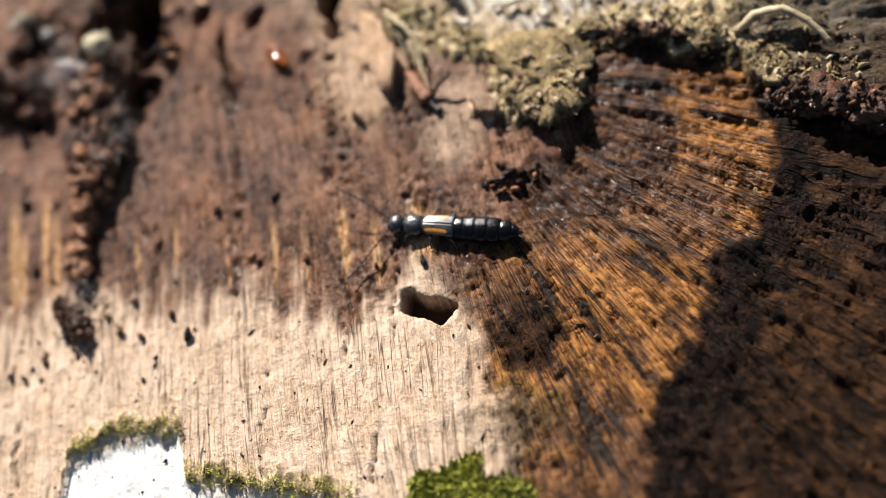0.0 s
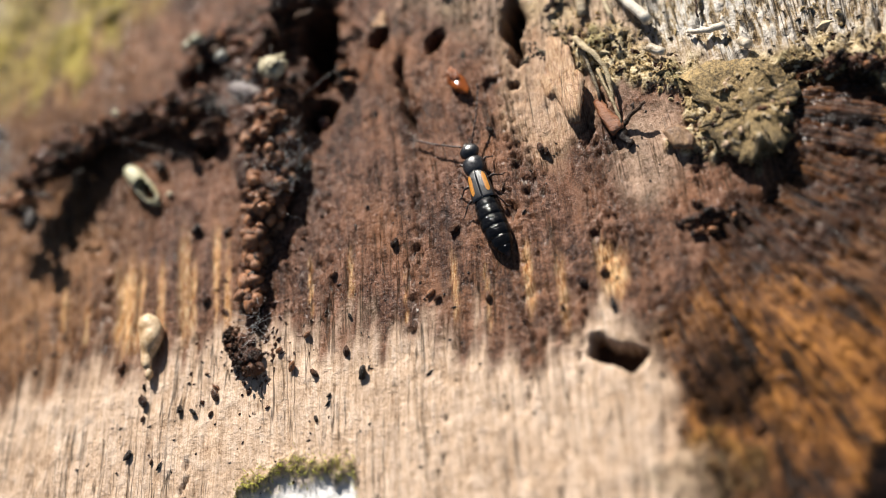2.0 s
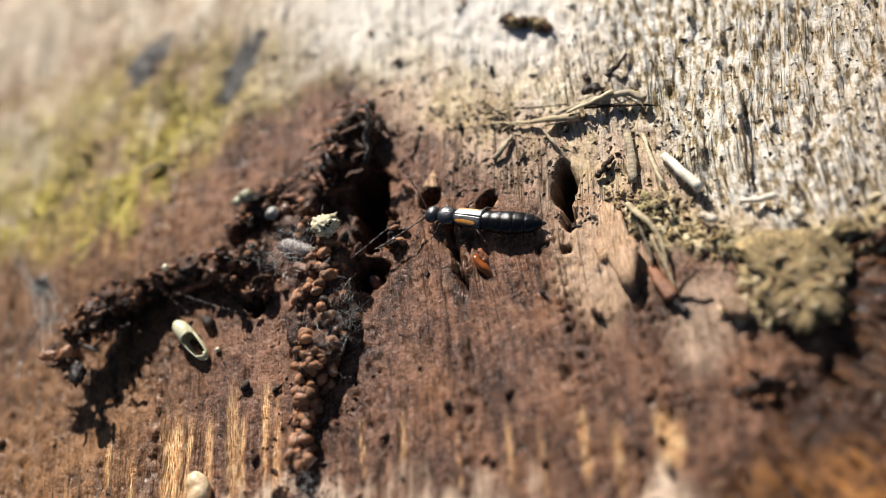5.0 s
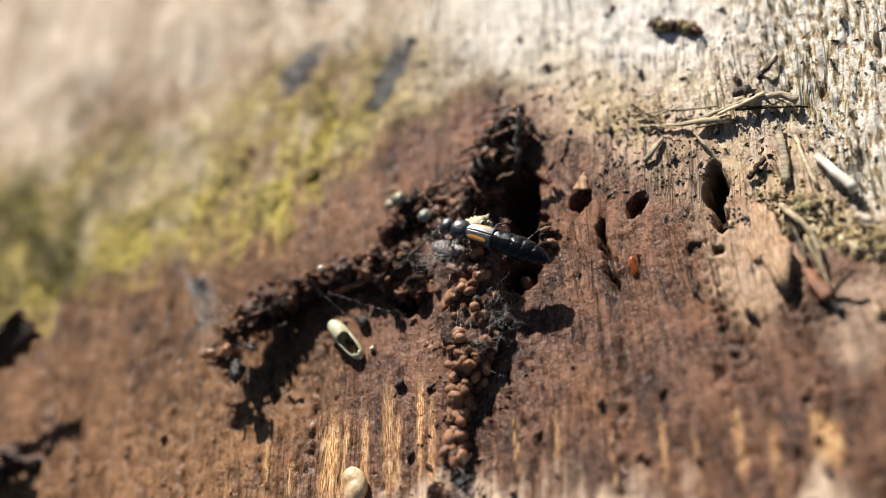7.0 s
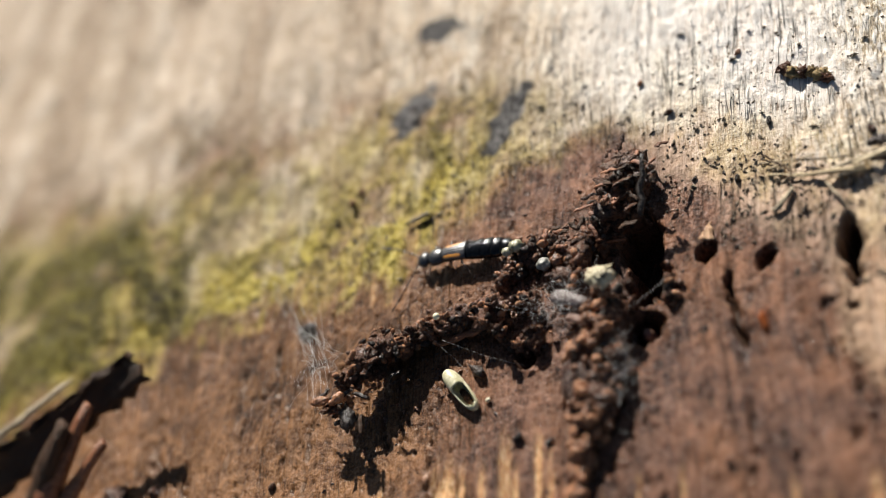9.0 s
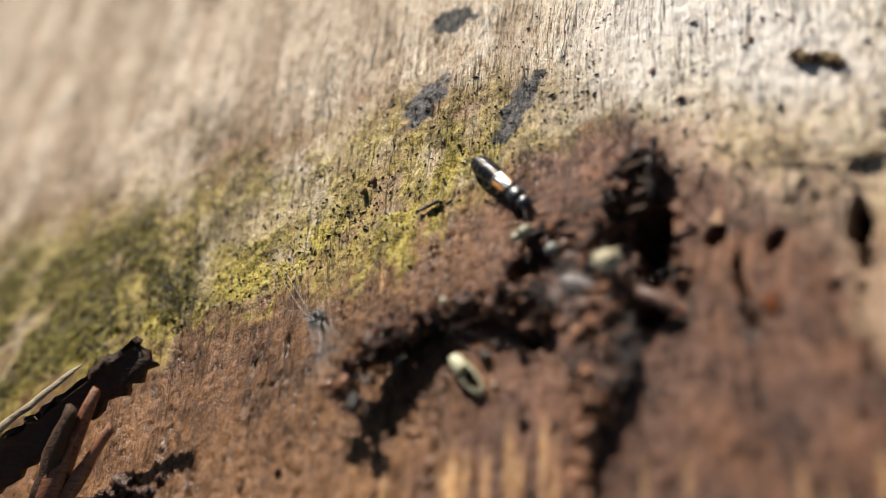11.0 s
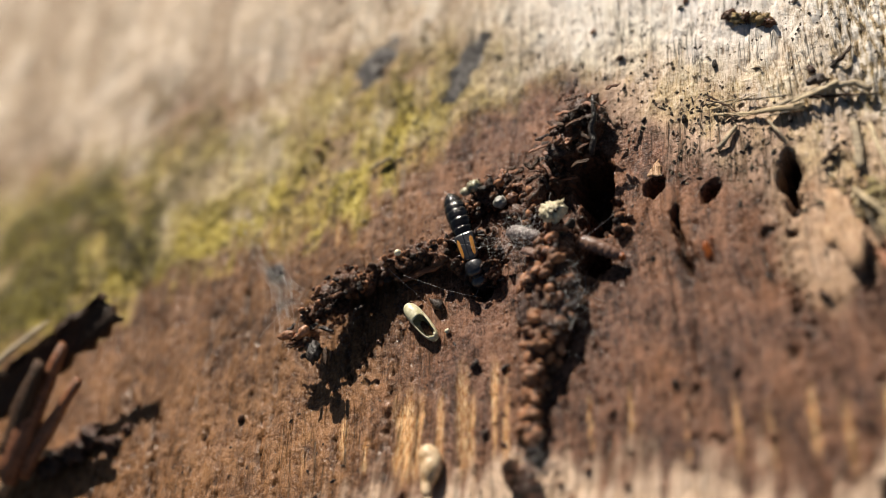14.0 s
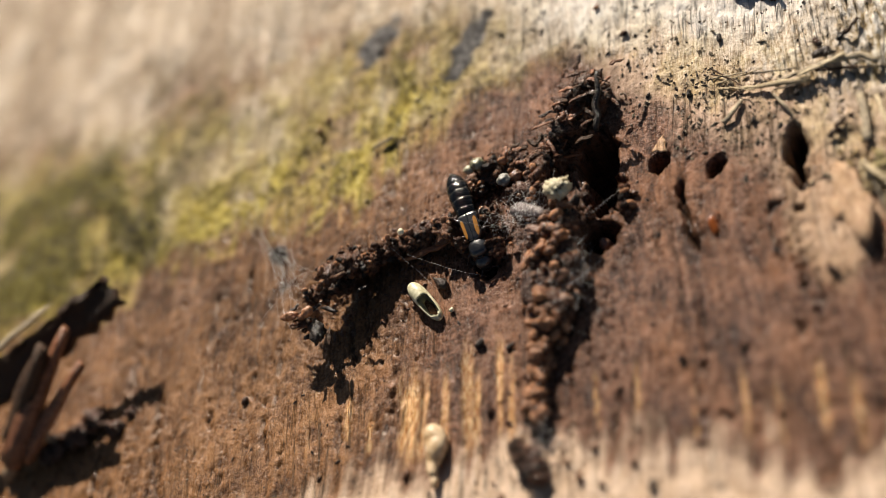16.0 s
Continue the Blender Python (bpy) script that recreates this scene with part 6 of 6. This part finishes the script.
def shell(bm, rows, sides=18, flat=0.8, top=0.3):
    """A turned body section along x: rows of (x, half width); flatter below than above."""
    rings = []
    for x, r in rows:
        ring = []
        for s in range(sides):
            a = 2 * math.pi * s / sides
            z = math.sin(a) * r * flat
            ring.append(bm.verts.new((x, math.cos(a) * r, top + (z if z > 0 else z * 0.7))))
        rings.append(ring)
    for a, b in zip(rings, rings[1:]):
        for s in range(sides):
            bm.faces.new((a[s], b[s], b[(s + 1) % sides], a[(s + 1) % sides]))
    bm.faces.new(rings[0])
    bm.faces.new(rings[-1][::-1])
    bmesh.ops.recalc_face_normals(bm, faces=bm.faces)
    return bm


def build_beetle():
    ob = new("rove_beetle")
    ob.empty_display_size = 0.002
    moving = {}
    head = part("head", shell(bmesh.new(), [(0.02, 0.16), (0.10, 0.34), (0.22, 0.48), (0.40, 0.54), (0.58, 0.51), (0.74, 0.40), (0.86, 0.22), (0.92, 0.08)], 18, 0.66, 0), CHITIN_HEAD, ob)
    moving["head"] = (head, (2.58, 0, 0.33))
    for s in (-1, 1):
        bm = bmesh.new()
        blob(bm, (0.55, s * 0.42, 0.06), (0.12, 0.09, 0.11), 1, 0.0, 2)
        part("eye", bm, CHITIN, head, "glossy black eye")
        bm = bmesh.new()
        tube(bm, [(0.80, s * 0.16, -0.05), (0.96, s * 0.18, -0.06), (1.06, s * 0.10, -0.06), (1.10, s * 0.0, -0.06)], [0.07, 0.06, 0.045, 0.02], 6)
        part("mandible", bm, CHITIN_LEG, head)
        bm = bmesh.new()
        tube(bm, [(0.84, s * 0.10, -0.08), (1.0, s * 0.24, -0.12), (1.14, s * 0.26, -0.14)], [0.035, 0.035, 0.03], 5)
        part("palp", bm, CHITIN_LEG, head)
    part("pronotum", shell(bmesh.new(), [(1.56, 0.34), (1.62, 0.46), (1.80, 0.56), (2.05, 0.60), (2.30, 0.59), (2.48, 0.51), (2.58, 0.36), (2.62, 0.2)], 20, 0.68, 0.32), CHITIN_HEAD, ob, "glossy slate-black pronotum")
    part("neck", shell(bmesh.new(), [(2.5, 0.2), (2.6, 0.24), (2.75, 0.2)], 12, 0.7, 0.32), CHITIN, ob)
    part("thorax", shell(bmesh.new(), [(-0.15, 0.36), (0.1, 0.46), (0.8, 0.47), (1.4, 0.42), (1.62, 0.26)], 16, 0.7, 0.26), CHITIN, ob)
    for s in (-1, 1):
        bm = bmesh.new()
        rings = []
        for k in range(13):
            u = k / 12
            x = 1.60 - 1.72 * u
            w = 0.52 + 0.12 * u - (0.22 * (1 - u * 8) if u < 0.125 else 0)
            row = []
            for j in range(9):
                v = j / 8
                y = s * (0.012 + w * v)
                z = 0.34 + 0.40 * math.sqrt(max(0.0, 1 - (v * 0.96) ** 5)) * (0.90 + 0.10 * math.sin(math.pi * u)) - 0.07 * v
                row.append(bm.verts.new((x, y, z)))
            rings.append(row)
        for a, b in zip(rings, rings[1:]):
            for j in range(8):
                q = (a[j], b[j], b[j + 1], a[j + 1])
                bm.faces.new(q[::-1] if s > 0 else q)
        wing = part("elytron", bm, CHITIN_WING, ob, "glossy black wing case with an orange stripe")
        mod = wing.modifiers.new("thickness", "SOLIDIFY")
        mod.thickness, mod.offset = 0.05 * MM, -1
        bm = bmesh.new()
        rings = []
        for k in range(11):
            u = 0.10 + 0.74 * k / 10
            x = 1.60 - 1.72 * u
            w = 0.52 + 0.12 * u
            pinch = math.sqrt(max(0.0, 1 - (2 * k / 10 - 1) ** 4))
            row = []
            for j in range(7):
                v = 0.66 + (j / 6 - 0.5) * 0.38 * pinch
                z = 0.34 + 0.40 * math.sqrt(max(0.0, 1 - (v * 0.96) ** 5)) * (0.90 + 0.10 * math.sin(math.pi * u)) - 0.07 * v
                row.append(bm.verts.new((x, s * (0.012 + w * v), z + 0.008)))
            rings.append(row)
        for a, b in zip(rings, rings[1:]):
            for j in range(6):
                q = (a[j], b[j], b[j + 1], a[j + 1])
                bm.faces.new(q[::-1] if s > 0 else q)
        bmesh.ops.remove_doubles(bm, verts=bm.verts, dist=1e-5)
        part("stripe", bm, CHITIN_ORANGE, wing, "orange stripe")
    widths = [0.58, 0.66, 0.70, 0.69, 0.59, 0.42]
    x = 0.05
    for k, w in enumerate(widths):
        n = (0.66, 0.66, 0.66, 0.64, 0.58, 0.42)[k]
        nxt = widths[k + 1] if k < 5 else 0.13
        rows = [(0.10, w * 0.86), (0.02, w * 0.95), (-n * 0.35, w * 1.0), (-n * 0.75, w * 0.6 + nxt * 0.43), (-n * 0.94, w * 0.42 + nxt * 0.58), (-n, (w + nxt) * 0.465)]
        seg = part("abdomen_segment", shell(bmesh.new(), rows, 20, 0.66, 0), CHITIN, ob)
        moving["seg%d" % k] = (seg, (x, 0, 0.31 - 0.012 * k), n)
        x -= n * 0.95
    tip = part("abdomen_tip", shell(bmesh.new(), [(0.1, 0.17), (0, 0.17), (-0.16, 0.12), (-0.26, 0.04)], 10, 0.7, 0), CHITIN_LEG, moving["seg5"][0], "reddish-brown tip")
    tip.matrix_basis = at(-0.42, 0, 0)
    for s in (-1, 1):
        bm = bmesh.new()
        pts = [Vector((0.34 * k, 0.10 * s * math.sin(k * 0.35), 0.05 * math.sin(k * 0.5))) for k in range(11)]
        beads, radii = [], []
        for p, q in zip(pts, pts[1:]):
            beads += [p, p.lerp(q, 0.3), p.lerp(q, 0.75)]
            radii += [0.022, 0.050, 0.058]
        tube(bm, beads + [pts[-1]], radii + [0.03], 7)
        ant = part("antenna", bm, CHITIN_LEG, head, "thin beaded brown antenna")
        moving["antenna%d" % s] = (ant, (0.82, s * 0.24, 0.05))
    for k, (cx, cy, ang, size) in enumerate(((2.1, 0.36, 52, 0.58), (1.1, 0.40, 98, 0.64), (0.35, 0.42, 140, 0.85))):
        for s in (-1, 1):
            bm = bmesh.new()
            tube(bm, [(0, 0, 0), (0.30 * size, 0, 0.10), (0.72 * size, 0, 0.22)], [0.08, 0.10, 0.05], 8)
            leg = part("leg", bm, CHITIN_LEG, ob, "slender dark brown leg")
            bm = bmesh.new()
            tube(bm, [(0.70 * size, 0, 0.22), (0.95 * size, 0, 0.0), (1.20 * size, 0, -0.20)], [0.045, 0.04, 0.035], 7)
            part("tibia", bm, CHITIN_LEG, leg)
            bm = bmesh.new()
            tube(bm, [(1.19 * size, 0, -0.20), (1.34 * size, 0, -0.24), (1.55 * size, 0.04, -0.26)], [0.035, 0.03, 0.02], 6)
            part("tarsus", bm, CHITIN_LEG, leg)
            moving["leg%d%d" % (k, s)] = (leg, (cx, s * cy, 0.18), s * ang, (k + (s > 0)) % 2)
    tagged(ob, "glossy black rove beetle with orange-striped wing cases", "beetle")
    ob.scale = (0.94, 0.94, 0.94)
    return ob, moving


beetle, limbs = build_beetle()
cam.data.dof.use_dof = True
# the place that the lens is focused on: it hunts at the start, and again before the beetle dives
focus = new("focus_mark")
focus.empty_display_size = 0.001
cam.data.dof.focus_object = focus
cam.data.dof.aperture_fstop = 18.0
SHARP = [(0, 22.0, -15.0, 0), (0.3, 20.0, -15.0, 0), (0.6, 13.0, -14.5, 0.2)] + [(t, x, y, z + 0.3) for t, x, y, z, yaw, tilt in BEETLE if 0.9 < t < 8.9] + [
    (9.2, -10.5, 0.0, 1.0), (10.0, -14.0, 2.0, 0.6), (10.8, -22.0, 5.0, -0.4), (11.3, -26.0, 5.0, -1.0), (11.6, -26.0, 5.0, -1.0), (11.9, -20.0, 1.5, 0), (12.2, -13.0, -3.5, 1.0), (12.5, -11.0, -4.5, 1.0), (16, -12.0, -4.5, 1.0)]

# sideways and up-and-down bend of the body at times: seconds, degrees for each abdomen segment, head's nod
BEND = [(0, 0, 0, 0), (1, 2, 0, 0), (1.5, 4, 0, 2), (2.5, -1, 0, 2), (3.5, 3, 0, 4), (5.8, 1, -2, 5), (6.5, -1, -1, 10), (7.0, -1, -2, 12), (7.5, -2, -3, 10), (8.0, -2, -4, 8), (8.5, -2, -3, 6), (9.2, 0, -2, 4), (11.3, 0, -2, 6), (12, 2, -4, 34), (12.5, 2, -4, 44), (16, 2, -4, 44)]


RESIN = [(0, 4.75, -3.75, 0, 25), (2.0, 4.75, -3.75, 0, 25), (2.5, 5.0, -3.7, 0, 20), (2.8, 5.1, -4.2, 0, 12), (3.3, 4.5, -4.2, 5, 50), (3.7, 3.8, -4.8, 10, 60), (4.4, 3.5, -4.8, 30, 45), (5.2, 3.0, -4.75, 60, 20), (5.8, 2.97, -4.78, 78, 10), (16, 2.97, -4.78, 78, 10)]


def motions():
    walk(focus, [(t, at(x, y, z)) for t, x, y, z in SHARP])
    walk(beetle, [(t, at(x, y, z, 0, tilt, yaw)) for t, x, y, z, yaw, tilt in BEETLE])
    # the beetle shoves the resin flake aside as it passes
    walk(resin, [(t, at(x, y, height(x, y) - 0.003 * lean, 0, lean, rz)) for t, x, y, lean, rz in RESIN])
    # the pupa works its way out of the bore hole, rests across it, and slips back in
    inside, out = at(-3.3, -4.1, -0.5, 0, 62, 8), at(-3.75, -3.6, 1.05)
    halfway = at(-3.6, -3.9, 0.5, 0, 30, 4)
    walk(pupal, [(0, inside), (9.8, inside), (10.4, halfway), (11.1, out), (14.0, out), (14.1, halfway), (14.2, inside), (16, inside)])
    segs = [limbs["seg%d" % k] for k in range(6)]
    rows = [[] for _ in segs]
    for t, side, lift, nod in BEND:
        m = at(*segs[0][1])
        for k, (ob, place, n) in enumerate(segs):
            m = m @ at(0, 0, 0, 0, lift, side)
            rows[k].append((t, m.copy()))
            m = m @ at(-n * 0.95, 0, -0.012)
    for (ob, place, n), some in zip(segs, rows):
        walk(ob, some)
    head, place = limbs["head"]
    walk(head, [(t, at(*place, 0, nod, 0)) for t, side, lift, nod in BEND])
    for s in (-1, 1):
        ant, place = limbs["antenna%d" % s]
        walk(ant, [(k / 4, at(*place, 0, -8 + 10 * math.sin(k * 0.9 + s), s * (42 + 20 * math.sin(k * 0.7 + 1.3 * s)))) for k in range(65)])
    for name, limb in limbs.items():
        if name.startswith("leg"):
            leg, place, ang, phase = limb
            steps = []
            for k in range(161):
                t = k / 10
                pace = 1.0 if t < 3.6 or 4 < t < 9.3 or 9.6 < t < 12 else 0.15
                w = math.sin(2 * math.pi * (t * 2.3 + 0.5 * phase))
                up = max(0.0, math.cos(2 * math.pi * (t * 2.3 + 0.5 * phase)))
                steps.append((t, at(*place, 0, -9 * pace * up, ang + 17 * pace * w * (-1 if ang > 0 else 1))))
            walk(leg, steps)


motions()
